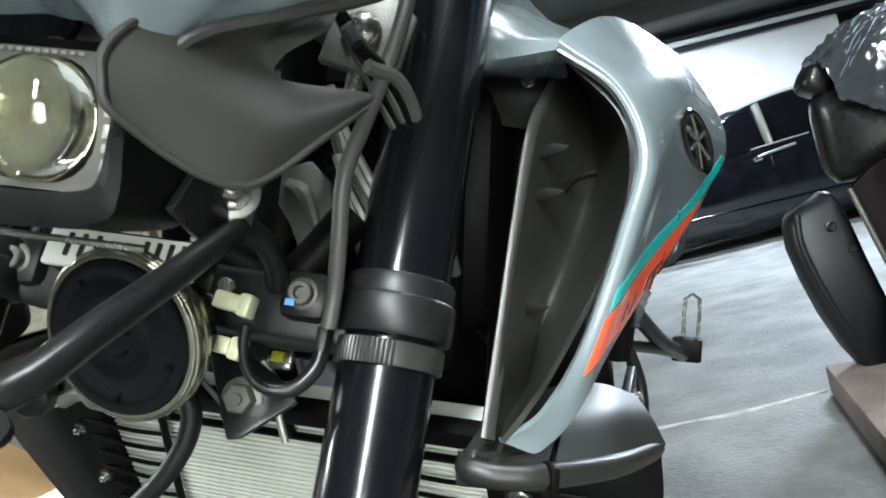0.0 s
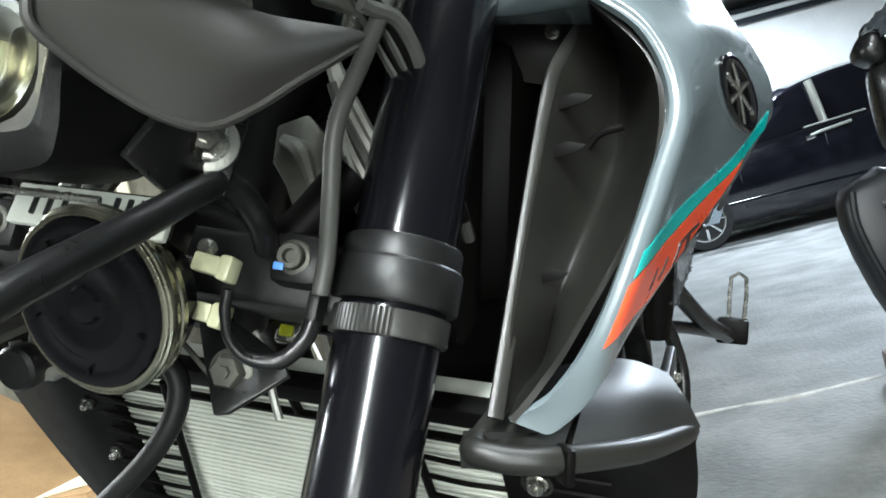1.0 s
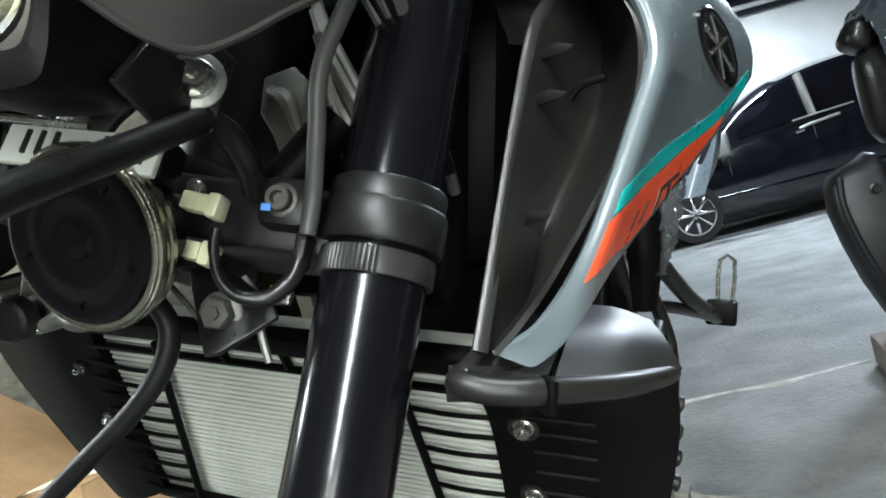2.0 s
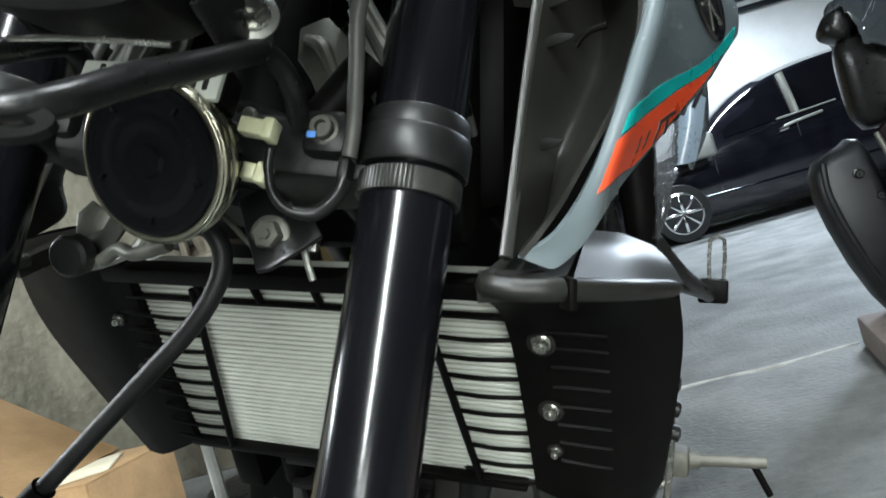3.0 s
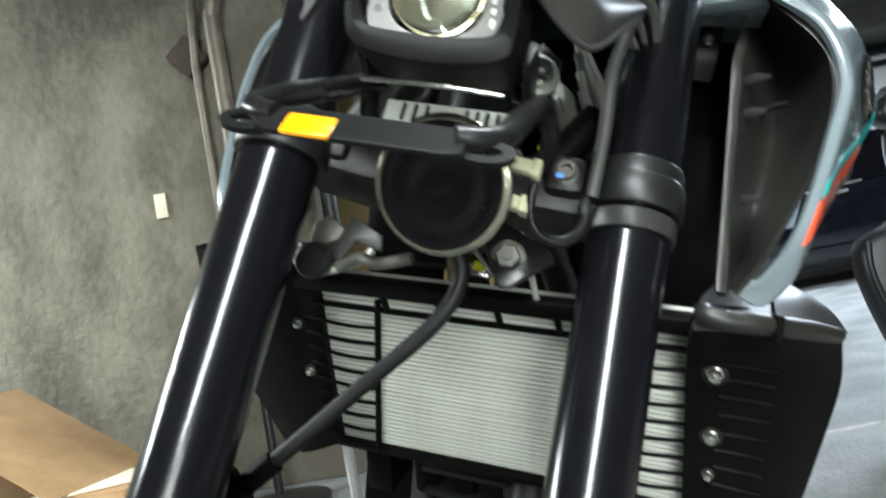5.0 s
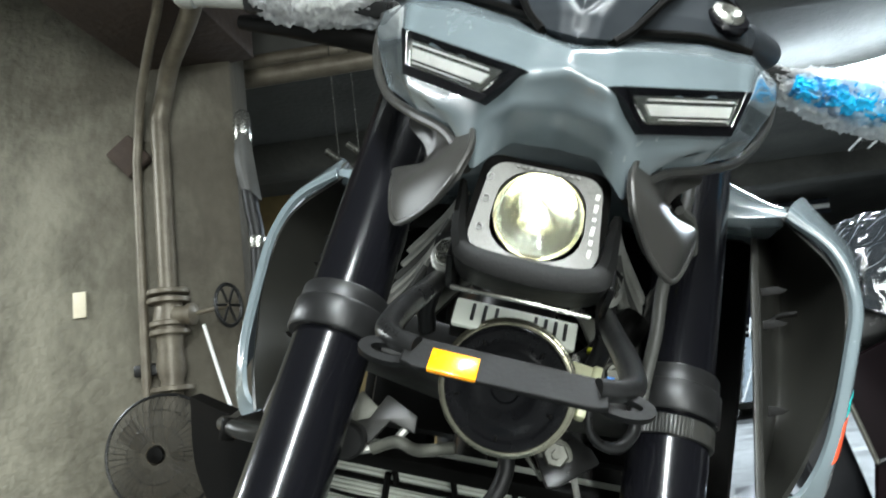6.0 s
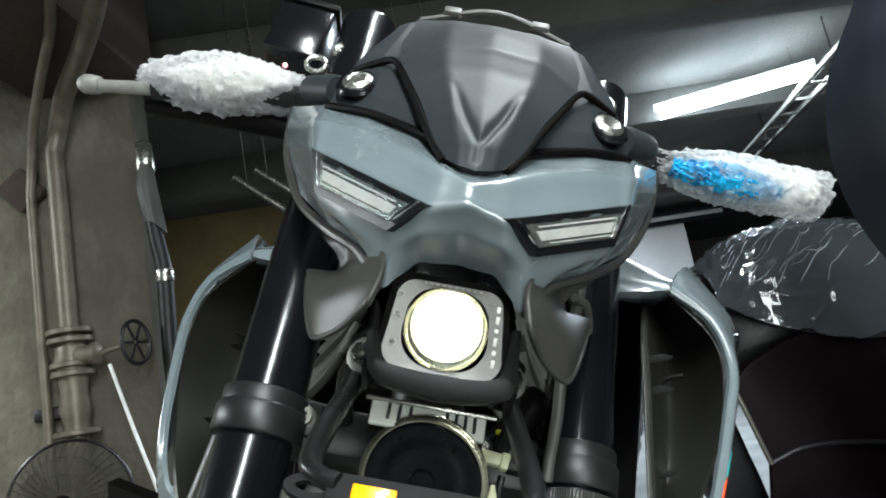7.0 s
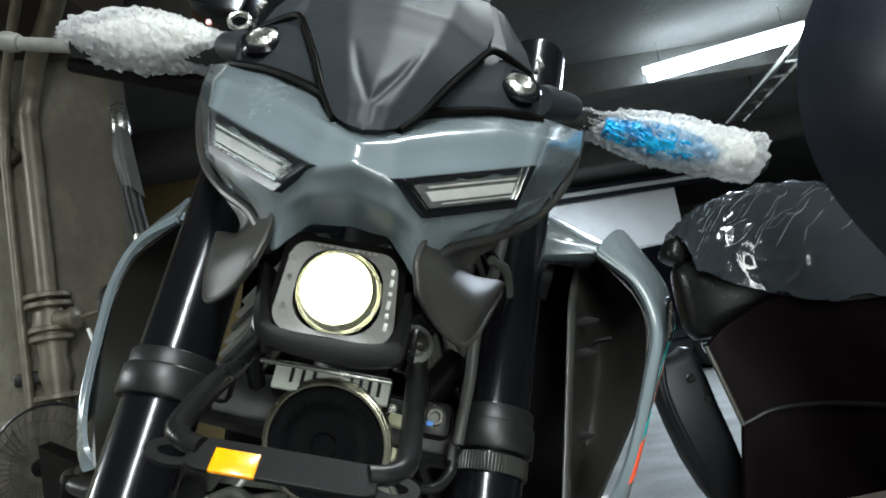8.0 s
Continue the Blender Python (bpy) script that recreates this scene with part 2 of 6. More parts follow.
SLOTGREY = stuff("pale_grey_plastic", (0.12, 0.118, 0.108), 0.45, 0, (0.09, 0.088, 0.08), 60, 0.5, 0.1, 900)
SHELL = stuff("dark_blue_grey_shell", (0.012, 0.016, 0.023), 0.42, 0, (0.009, 0.012, 0.018), 12, 0.5, 0.1, 900)
TUBEGLOW = glow("lamp_tube", (0.72, 0.86, 1.0), 36.0)
LEDGLOW = glow("led_chip", (1.0, 1.0, 0.62), 14.0)
SIGNALRED = glow("pilot_red", (1.0, 0.03, 0.05), 1.2)


# ---- shape helpers ----
def finish(bm, name, material, smooth=40):
    bmesh.ops.recalc_face_normals(bm, faces=bm.faces)
    me = bpy.data.meshes.new(name)
    bm.to_mesh(me)
    bm.free()
    me.materials.append(material)
    for f in me.polygons:
        f.use_smooth = True
    me.set_sharp_from_angle(angle=radians(smooth))
    return me


def part(name, bm, material, parent, label="", smooth=40):
    ob = new(name, finish(bm, name, material, smooth))
    ob.parent = parent
    return tagged(ob, label)


def single(name, bm, material, label, category, group="", kind="", smooth=40):
    """A thing of one mesh."""
    return tagged(new(name, finish(bm, name, material, smooth)), label, category, group, kind)


def thing(name, m, label, category, group="", kind=""):
    ob = new(name)
    ob.matrix_world = m
    ob.empty_display_size = 0.05
    return tagged(ob, label, category, group, kind)


def moved(bm, m):
    bm.transform(m)
    return bm


def glide(points, steps=6):
    """A smooth line through the points (Catmull-Rom)."""
    p = [Vector(q) for q in points]
    p = [p[0] * 2 - p[1]] + p + [p[-1] * 2 - p[-2]]
    out = []
    for i in range(1, len(p) - 2):
        for k in range(steps):
            t = k / steps
            a, b, c, d = p[i - 1:i + 3]
            out.append(0.5 * (2 * b + (c - a) * t + (2 * a - 5 * b + 4 * c - d) * t * t + (3 * b - a - 3 * c + d) * t ** 3))
    return out + [p[-2]]


def rings(bm, loops, closed=True, caps=True):
    vs = [[bm.verts.new(q) for q in loop] for loop in loops]
    n = len(vs[0])
    for a, b in zip(vs, vs[1:]):
        for i in range(n if closed else n - 1):
            bm.faces.new((a[i], a[(i + 1) % n], b[(i + 1) % n], b[i]))
    if caps and closed:
        bm.faces.new(vs[0][::-1])
        bm.faces.new(vs[-1])
    return bm


def tube(points, r, seg=12, steps=6, bm=None, flat=1.0):
    """A round bar along a smooth line; r is one radius or one for each given point."""
    bm = bm or bmesh.new()
    line = glide(points, steps) if steps > 1 else [Vector(q) for q in points]
    n = len(line)
    rr = [r] * n
    if not isinstance(r, (int, float)):
        rr = [float(v) for v in np.interp(np.linspace(0, len(r) - 1, n), range(len(r)), r)]
    up, loops = None, []
    for i, q in enumerate(line):
        d = (line[min(i + 1, n - 1)] - line[max(i - 1, 0)]).normalized()
        if up is None:
            up = d.orthogonal().normalized()
        up = (up - d * up.dot(d)).normalized()
        side = d.cross(up)
        loops.append([q + rr[i] * (up * math.cos(a) * flat + side * math.sin(a)) for a in (2 * math.pi * k / seg for k in range(seg))])
    return rings(bm, loops)


def turned(profile, m=None, seg=32, bm=None, caps=True):
    """A body turned about z: profile of (radius, height)."""
    bm = bm or bmesh.new()
    loops = [[Vector((r * math.cos(a), r * math.sin(a), h)) for a in (2 * math.pi * k / seg for k in range(seg))] for r, h in profile]
    if m is not None:
        loops = [[m @ q for q in loop] for loop in loops]
    return rings(bm, loops, True, caps)


def along(p, q):
    """The pose at p whose z points to q."""
    p, q = Vector(p), Vector(q)
    return Matrix.Translation(p) @ (q - p).to_track_quat("Z", "Y").to_matrix().to_4x4()


def box(size, m=None, bevel=0.0, bm=None, seg=2):
    b = bmesh.new()
    bmesh.ops.create_cube(b, size=1)
    bmesh.ops.scale(b, vec=size, verts=b.verts)
    if bevel:
        bmesh.ops.bevel(b, geom=list(b.edges), offset=bevel, segments=seg, profile=0.5, affect="EDGES")
    if m is not None:
        b.transform(m)
    return b if bm is None else join(bm, b)


def join(bm, b):
    me = bpy.data.meshes.new("joined")
    b.to_mesh(me)
    b.free()
    bm.from_mesh(me)
    bpy.data.meshes.remove(me)
    return bm


def slab(outline, thick, m=None, bevel=0.0, seg=2):
    """A flat outline (x, y) raised to a plate of that thickness, from z = 0 up."""
    bm = bmesh.new()
    lo = [bm.verts.new((x, y, 0)) for x, y in outline]
    f = bm.faces.new(lo)
    up = bmesh.ops.extrude_face_region(bm, geom=[f])["geom"]
    bmesh.ops.translate(bm, vec=(0, 0, thick), verts=[v for v in up if isinstance(v, bmesh.types.BMVert)])
    if bevel:
        bmesh.ops.recalc_face_normals(bm, faces=bm.faces)
        sharp = [e for e in bm.edges if len(e.link_faces) == 2 and e.calc_face_angle(0) > 0.6]
        bmesh.ops.bevel(bm, geom=sharp, offset=bevel, segments=seg, profile=0.5, affect="EDGES")
    if m is not None:
        bm.transform(m)
    return bm


def patch(rows, nu=6, nv=6):
    """A dense grid of points over a net of control points."""
    wide = [glide(r, nu) for r in rows]
    cols = [glide([w[j] for w in wide], nv) for j in range(len(wide[0]))]
    return [[cols[j][i] for j in range(len(cols))] for i in range(len(cols[0]))]


def facet(rows, k=0.14):
    """More control points close to each one, so that the surface through them keeps crisp edges."""
    def tight(line):
        p = [Vector(q) for q in line]
        out = [p[0]]
        for a, b, c in zip(p, p[1:], p[2:]):
            out += [b.lerp(a, k), b, b.lerp(c, k)]
        return out + [p[-1]]
    wide = [tight(r) for r in rows]
    cols = [tight([w[j] for w in wide]) for j in range(len(wide[0]))]
    return [[cols[j][i] for j in range(len(cols))] for i in range(len(cols[0]))]


def normals(grid):
    n, m = len(grid), len(grid[0])
    out = []
    for i in range(n):
        row = []
        for j in range(m):
            a = grid[min(i + 1, n - 1)][j] - grid[max(i - 1, 0)][j]
            b = grid[i][min(j + 1, m - 1)] - grid[i][max(j - 1, 0)]
            row.append(a.cross(b).normalized())
        out.append(row)
    return out


def sheet(grid, thick, lift=0.0, bm=None):
    """A shell of that thickness under a grid of points; a negative thickness grows to the other side."""
    bm = bm or bmesh.new()
    nn = normals(grid)
    top = [[bm.verts.new(q + k * lift) for q, k in zip(r, s)] for r, s in zip(grid, nn)]
    low = [[bm.verts.new(q + k * (lift - thick)) for q, k in zip(r, s)] for r, s in zip(grid, nn)]
    n, m = len(grid), len(grid[0])
    for i in range(n - 1):
        for j in range(m - 1):
            bm.faces.new((top[i][j], top[i][j + 1], top[i + 1][j + 1], top[i + 1][j]))
            bm.faces.new((low[i][j], low[i + 1][j], low[i + 1][j + 1], low[i][j + 1]))
    for i in range(n - 1):
        for j in (0, m - 1):
            bm.faces.new((top[i][j], top[i + 1][j], low[i + 1][j], low[i][j]))
    for j in range(m - 1):
        for i in (0, n - 1):
            bm.faces.new((top[i][j], top[i][j + 1], low[i][j + 1], low[i][j]))
    return bm


def flip(points):
    return [[(-x, y, z) for x, y, z in r] for r in points]


def bolt(p, toward, r=0.006, h=0.005, hexagon=True, socket=False):
    """A bolt head with a flange, whose axis points toward a place."""
    m = along(p, toward)
    bm = turned([(r * 1.35, 0), (r * 1.35, h * 0.2), (r * 1.2, h * 0.3)], m, 24)
    if socket:
        turned([(r, h * 0.3), (r, h), (r * 0.9, h * 1.1), (r * 0.55, h * 1.1), (r * 0.5, h * 0.5)], m, 24, bm)
    else:
        turned([(r, h * 0.3), (r, h * 0.9), (r * 0.86, h * 1.05), (r * 0.4, h * 1.05), (r * 0.38, h * 1.3)], m, 6 if hexagon else 24, bm)
    return bm


# ---- the motorcycle: its pose on the side stand, and the turned steering in its own frame ----
def basis(origin, x, y, z):
    m = Matrix((x, y, z)).transposed().to_4x4()
    m.translation = origin
    return m


BIKE = basis((-0.2535, 0.5442, 0.0), (0.9309, -0.2380, -0.2770), (0.2476, 0.9689, -0.0002), (0.2684, -0.0684, 0.9609))
STEER = BIKE.inverted() @ basis((-0.0484, 0.4920, 0.7247), (0.9354, -0.0696, -0.3466), (-0.0323, 0.9595, -0.2800), (0.3521, 0.2731, 0.8952))
RAD = basis((-0.005, 0.113, 0.690), (1, 0, 0), (0, -0.4254, 0.905), (0, -0.905, -0.4254))
LFORK, RFORK = Vector((0.1142, 0.0114, 0)), Vector((-0.1115, -0.0260, 0))

bike = thing("motorcycle", BIKE, "grey naked motorcycle with black forks leaning on its side stand", "motorcycle")


def sp(name, bm, material, parent=None, label="", smooth=40):
    """A part of the steering, drawn in the steering's frame."""
    return part(name, moved(bm, STEER), material, parent or bike, label, smooth)


def bp(name, bm, material, parent=None, label="", smooth=40):
    return part(name, bm, material, parent or bike, label, smooth)


def at(x, y, z):
    return Matrix.Translation((x, y, z))


# ---- forks and lower clamp ----
for fork in (LFORK, RFORK):
    m = Matrix.Translation(fork)
    leg = sp("fork_tube", turned([(0.0262, -0.236), (0.0268, -0.233), (0.0268, -0.215), (0.0260, -0.211), (0.0260, 0.395), (0.024, 0.40)], m, 48), GLOSS,
             label="gloss black upper fork tube")
    sp("dust_seal", turned([(0.0215, -0.2485), (0.0245, -0.247), (0.0245, -0.2375), (0.0215, -0.2365)], m, 36), CHROME, leg, "bright metal seal ring")
    sp("slider", turned([(0.0185, -0.50), (0.0185, -0.237)], m, 32), CHROME, leg, "chrome lower fork slider")
    sp("fork_foot", box((0.05, 0.06, 0.11), m @ at(0, 0, -0.49), 0.012), MATTE, leg)
lower = sp("lower_clamp", slab([(-0.105, -0.03), (-0.06, -0.012), (0.06, -0.004), (0.105, 0.0), (0.105, 0.045), (0.04, 0.07), (-0.04, 0.065), (-0.105, 0.03)],
                               0.034, at(0, 0, 0.016), 0.004), CAST, label="black cast lower fork clamp")
for fork, dz in ((LFORK, 0.0), (RFORK, -0.011)):
    sp("clamp_ring", turned([(0.0262, 0.0245), (0.0300, 0.0245), (0.0312, 0.0260), (0.0312, 0.0435), (0.0303, 0.0450), (0.0294, 0.0455), (0.0294, 0.0545),
                             (0.0285, 0.0560), (0.0262, 0.0560)], Matrix.Translation(fork) @ at(0, 0, dz), 64), CLAMPBLACK, lower, "satin black ring round the fork")
for x, y, z in ((0.0698, -0.0173, 0.0385), (-0.0835, -0.0285, 0.0350)):
    sp("clamp_lug", box((0.026, 0.022, 0.026), at(x, y + 0.014, z), 0.006), CAST, lower)
    b = sp("pinch_bolt", bolt((x, y + 0.004, z), (x + 0.003, y - 0.1, z - 0.01), 0.0062, 0.007, socket=True), REG, lower, "dull zinc socket bolt")
    sp("paint_mark", box((0.005, 0.0012, 0.0035), at(x - 0.003, y - 0.0052, z - 0.0065), 0.0004), BLUE, lower, "blue paint mark")

# ---- ribbed strap and cables on the fork ----
bm = bmesh.new()
loops = []
for r, h in ((0.0262, 0.0088), (0.0284, 0.0090), (0.0288, 0.0100), (0.0288, 0.0205), (0.0284, 0.0216), (0.0262, 0.0218)):
    loop = []
    for k in range(220):
        a = 2 * math.pi * k / 220
        ribbed = -2.75 < a - 2 * math.pi * (a > math.pi) < -1.25
        rr = r - (0.0007 if ribbed and k % 3 == 0 and r > 0.028 else 0)
        loop.append(LFORK + Vector((rr * math.cos(a), rr * math.sin(a), h)))
    loops.append(loop)
strap = sp("cable_strap", rings(bm, loops), SATIN, label="ribbed dark grey cable strap round the fork", smooth=25)
sp("strap_head", box((0.006, 0.012, 0.017), at(0.0850, -0.0130, 0.0150), 0.0015), RUBBER, strap)
CABLEGREY = stuff("grey_cable", (0.055, 0.055, 0.049), 0.5, 0, (0.042, 0.042, 0.037), 60, 0.5, 0.1, 900)
sp("cable", tube([(0.0880, -0.0190, 0.022), (0.0885, -0.0225, 0.040), (0.0890, -0.034, 0.065), (0.0880, -0.042, 0.095), (0.0935, -0.040, 0.130),
                  (0.100, -0.034, 0.190), (0.095, -0.02, 0.27)], 0.0042, 14), CABLEGREY, label="grey sheathed cable along the fork")
sp("cable", tube([(0.0865, -0.0180, 0.010), (0.0850, -0.0190, 0.001), (0.0770, -0.0220, -0.0095), (0.0650, -0.0270, -0.0110), (0.0570, -0.0320, -0.0050),
                  (0.0540, -0.0370, 0.0060), (0.0545, -0.0400, 0.0160)], [0.0040, 0.0040, 0.0040, 0.0030, 0.0026, 0.0026, 0.0026], 12), STEELBLACK,
   label="black cable loop to the horn plugs")

# ---- horn ----
HORN = along((0.0035, -0.0540, 0.0012), (-0.110, -0.904, -0.449)) @ Matrix.Diagonal((0.97, 0.97, 1, 1))
horn = sp("horn", turned([(0.030, -0.026), (0.036, -0.022), (0.037, -0.002), (0.0405, -0.001)], HORN, 56), GLOSS, label="round black horn with a brass rim")
sp("rim", turned([(0.0375, -0.0095), (0.0418, -0.0092), (0.0424, -0.0060), (0.0418, -0.0050), (0.0425, -0.0022), (0.0430, -0.0008), (0.0425, 0.0012), (0.0415, 0.0016), (0.0412, 0.0026), (0.0400, 0.0032), (0.0385, 0.0030)],
                 HORN, 72), BRASS, horn, "bright brass crimped rim")
sp("dome", turned([(0.0386, 0.0028), (0.0375, 0.0046), (0.0340, 0.0050), (0.0320, 0.0045), (0.0270, 0.0043), (0.0250, 0.0050), (0.0180, 0.0052), (0.0165, 0.0046),
                   (0.0090, 0.0048), (0.0075, 0.0066), (0.0020, 0.0070)], HORN, 56), HORNBLACK, horn, "pressed black diaphragm")
for k in range(5):
    a = 0.9 + k * 1.2566
    sp("vent", box((0.0035, 0.0016, 0.0012), HORN @ at(0.030 * math.cos(a), 0.030 * math.sin(a), 0.0056) @ pose(0, 0, 0, 0, 0, math.degrees(a)), 0.0003), MATTE, horn)
sp("hanger", slab([(-0.011, 0), (0.011, 0), (0.009, 0.05), (-0.009, 0.05)], 0.003, at(0.0, -0.035, 0.0) @ pose(0, 0, 0, 80, 0, 0), 0.0008), STEELBLACK, horn)

# plugs beside the horn
for x, y, z, w in ((0.0490, -0.0430, 0.0250, 0.0145), (0.0450, -0.0330, 0.0055, 0.0105)):
    plug = sp("plug", box((w, 0.009, 0.0082), at(x - 0.003, y, z) @ pose(0, 0, 0, 0, 6, 0), 0.0012), CREAM, label="cream nylon cable plug")
    sp("latch", box((0.006, 0.011, 0.011), at(x + 0.0055, y, z - 0.001) @ pose(0, 0, 0, 0, 6, 0), 0.0014), CREAM, plug)
    sp("terminal", tube([(x - 0.012, y, z + 0.001), (x - 0.018, y, z + 0.002)], 0.0016, 8, 1), STEEL, plug)
sp("terminal_bolt", turned([(0.0035, 0), (0.0042, 0.002), (0.0042, 0.005), (0.003, 0.0065)], along((0.0400, -0.0360, 0.0330), (0.0400, -0.2, 0.03)), 20), STEEL,
   label="bright steel nut")

# lower bracket with a large nut
low_bracket = sp("horn_bracket", slab([(0.018, -0.002), (0.030, 0.006), (0.066, -0.012), (0.072, -0.020), (0.048, -0.042), (0.041, -0.044)], 0.004,
                                      at(0, 0.012, 0.004) @ pose(0, 0, 0, 78, 0, 0), 0.001), STEELBLACK, label="black pressed steel bracket")
sp("nut", bolt((0.0430, 0.0050, -0.0170), (0.0450, -0.12, -0.034), 0.0084, 0.0085), REG, low_bracket, "large dull zinc nut")
clip_ = sp("frame_clip", box((0.020, 0.010, 0.022), at(0.0030, 0.1620, 0.0200), 0.003), STEEL, label="bright steel clip with a yellow mark")
sp("paint_mark", box((0.010, 0.004, 0.008), at(0.0023, 0.1560, 0.0180), 0.001), YELLOW, clip_, "yellow paint mark")
sp("stay", tube([(0.0458, 0.0126, 0.0036), (0.0630, 0.0191, -0.0132)], 0.0022, 8, 1), ALLOY, low_bracket, "bare metal edge")
sp("stay", tube([(0.0569, 0.0186, -0.0158), (0.0590, 0.0200, -0.0240), (0.0639, 0.0239, -0.0359)], 0.0022, 8), ALLOY, low_bracket, "bare metal edge")
sp("stay", tube([(0.0096, 0.0079, -0.0053), (0.0391, 0.0185, -0.0308)], 0.0015, 8, 1), REG, low_bracket)

# finned regulator above the horn
reg = sp("regulator", box((0.076, 0.016, 0.020), at(0, -0.056, 0.0370) @ pose(0, 0, 0, -8, 0, 0), 0.002), MATTE, label="black regulator with dull alloy fins")
face = sp("fin_face", box((0.074, 0.004, 0.0185), at(0, -0.0658, 0.0366) @ pose(0, 0, 0, -8, 0, 0), 0.0012), CORE, reg, "bright alloy face with slots")
for x in (-0.0255, -0.0185, -0.0115, 0.0120, 0.0180, 0.0240, 0.0300):
    sp("slot", box((0.0022, 0.0020, 0.0115), at(x, -0.0680, 0.0378) @ pose(0, 0, 0, -8, 0, 0), 0.0004), INK, face)

# ---- headlamp ----
HL = at(0, -0.143, 0.068) @ pose(0, 0, 0, 15, 0, 0)


def rounded(w0, w1, h, r, n=5):
    """A rounded outline: half width w0 at the foot, w1 at the top, half height h."""
    out = []
    for cx, cz, a0 in ((w0 - r, -h + r, -90), (w1 - r, h - r, 0), (-w1 + r, h - r, 90), (-w0 + r, -h + r, 180)):
        out += [(cx + r * math.cos(radians(a0 + 90 * k / n)), cz + r * math.sin(radians(a0 + 90 * k / n))) for k in range(n + 1)]
    return out


def frame_ring(outer, inner, y0, y1, lip=0.0):
    """A frame between two outlines in the xz plane, from depth y0 (front) to y1."""
    bm = bmesh.new()
    loops = [[Vector((x, y, z)) for x, z in o] for o, y in ((inner, y1), (inner, y0 + lip), (outer, y0), (outer, y1))]
    vs = [[bm.verts.new(q) for q in l] for l in loops]
    n = len(vs[0])
    for a, b in zip(vs, vs[1:] + vs[:1]):
        for i in range(n):
            bm.faces.new((a[i], a[(i + 1) % n], b[(i + 1) % n], b[i]))
    return bm


headlamp = sp("headlamp", moved(frame_ring(rounded(0.0385, 0.0350, 0.0300, 0.010), rounded(0.0345, 0.0312, 0.0262, 0.008), 0.004, 0.040, 0.002), HL), MATTE,
              label="matte black headlamp housing with a projector lens")
sp("back", moved(box((0.066, 0.006, 0.052), at(0, 0.050, 0), 0.002), HL), MATTE, headlamp)
bezel = sp("bezel", moved(frame_ring(rounded(0.0342, 0.0310, 0.0258, 0.011), rounded(0.0250, 0.0242, 0.0232, 0.0180), 0.0010, 0.012, 0.001), HL), BEZEL, headlamp,
           "satin grey lamp bezel with marks")
# raised marks down the side of the bezel
for k, w in enumerate((0.0046, 0.0030, 0.0052, 0.0024, 0.0048, 0.0036)):
    sp("mark", moved(box((0.0022, 0.0008, w), at(0.0292 - 0.0002 * k, 0.0012, -0.0150 + 0.0062 * k) @ pose(0, 0, 0, 0, 5, 0), 0.0003), HL), ALLOY, bezel)
# deep lip that runs under the lens and a little way up both sides
inner = glide([(-.0400, 0, .0080), (-.0370, 0, -.0080), (-.0335, 0, -.0200), (-.0270, 0, -.0252), (.0060, 0, -.0268), (.0290, 0, -.0246), (.0345, 0, -.0190), (.0360, 0, -.0080), (.0372, 0, .0050)], 4)
outer = glide([(-.0432, 0, .0080), (-.0428, 0, -.0080), (-.0412, 0, -.0230), (-.0320, 0, -.0355), (.0060, 0, -.0396), (.0370, 0, -.0350), (.0428, 0, -.0255), (.0426, 0, -.0100), (.0418, 0, .0050)], 4)
lip = [[Vector((a.x, .040, a.z)), Vector((a.x, -.0085, a.z)), Vector(((a.x + b.x) / 2, -.0108, (a.z + b.z) / 2)), Vector((b.x, -.0085, b.z)), Vector((b.x * 1.02, .040, b.z))] for a, b in zip(inner, outer)]
sp("lower_lip", moved(rings(bmesh.new(), lip), HL), BRACKETBLACK, headlamp, "dark smooth lip under the lens", 50)
for k in range(10):
    sp("mark", moved(box((0.0022, 0.0008, 0.0013), at(-0.0160 + 0.0036 * k, 0.0008, 0.0243), 0.0002), HL), SLOTGREY, bezel)
for z in (-0.012, 0.004, 0.016):
    sp("mark", moved(turned([(0.0022, 0), (0.0022, 0.0006), (0.0013, 0.0006), (0.0013, 0)], at(-0.0290 + 0.0004 * z, 0.0012, z) @ pose(0, 0, 0, 90, 0, 0), 16), HL), SLOTGREY, bezel)
PROJ = HL @ pose(0, 0, 0, 90, 0, 0)
sp("bowl", turned([(0.0240, -0.002), (0.0238, -0.012), (0.0205, -0.030), (0.012, -0.044), (0.004, -0.047)], PROJ, 40, caps=False), SMOKE, headlamp, "mirror bowl")
sp("projector_lens", turned([(0.0225, -0.004), (0.0225, -0.001), (0.0215, 0.003), (0.0185, 0.0072), (0.0135, 0.0108), (0.0075, 0.0130), (0.0010, 0.0137)], PROJ, 48), LENS,
   headlamp, "clear bulging projector lens", 80)
sp("led_chip", turned([(0.0085, -0.041), (0.0085, -0.0405), (0.001, -0.0404)], PROJ, 24), LEDGLOW, headlamp, "lit warm white light source")
for x in (-0.0190, 0.0190):
    tab = sp("upper_tab", box((0.016, 0.014, 0.008), at(x, -0.112, 0.1085), 0.002), MATTE, headlamp)
    sp("tab_screw", bolt((x, -0.120, 0.1075), (x, -0.3, 0.105), 0.0042, 0.004), STEEL, tab, "bright zinc screw")
for s_ in (-1, 1):
    sp("side_arm", slab([(0, 0), (0.030, -0.004), (0.055, 0.012), (0.050, 0.030), (0.012, 0.022)], 0.004, at(s_ * 0.0445, -0.118, 0.046) @ pose(0, 0, 0, 90, 0, 90), 0.001),
       STEELBLACK, headlamp)
sp("tray_lip", tube([(-0.038, -0.112, 0.0310), (0.0, -0.116, 0.0300), (0.038, -0.112, 0.0310)], 0.0015, 8), STEEL, headlamp)

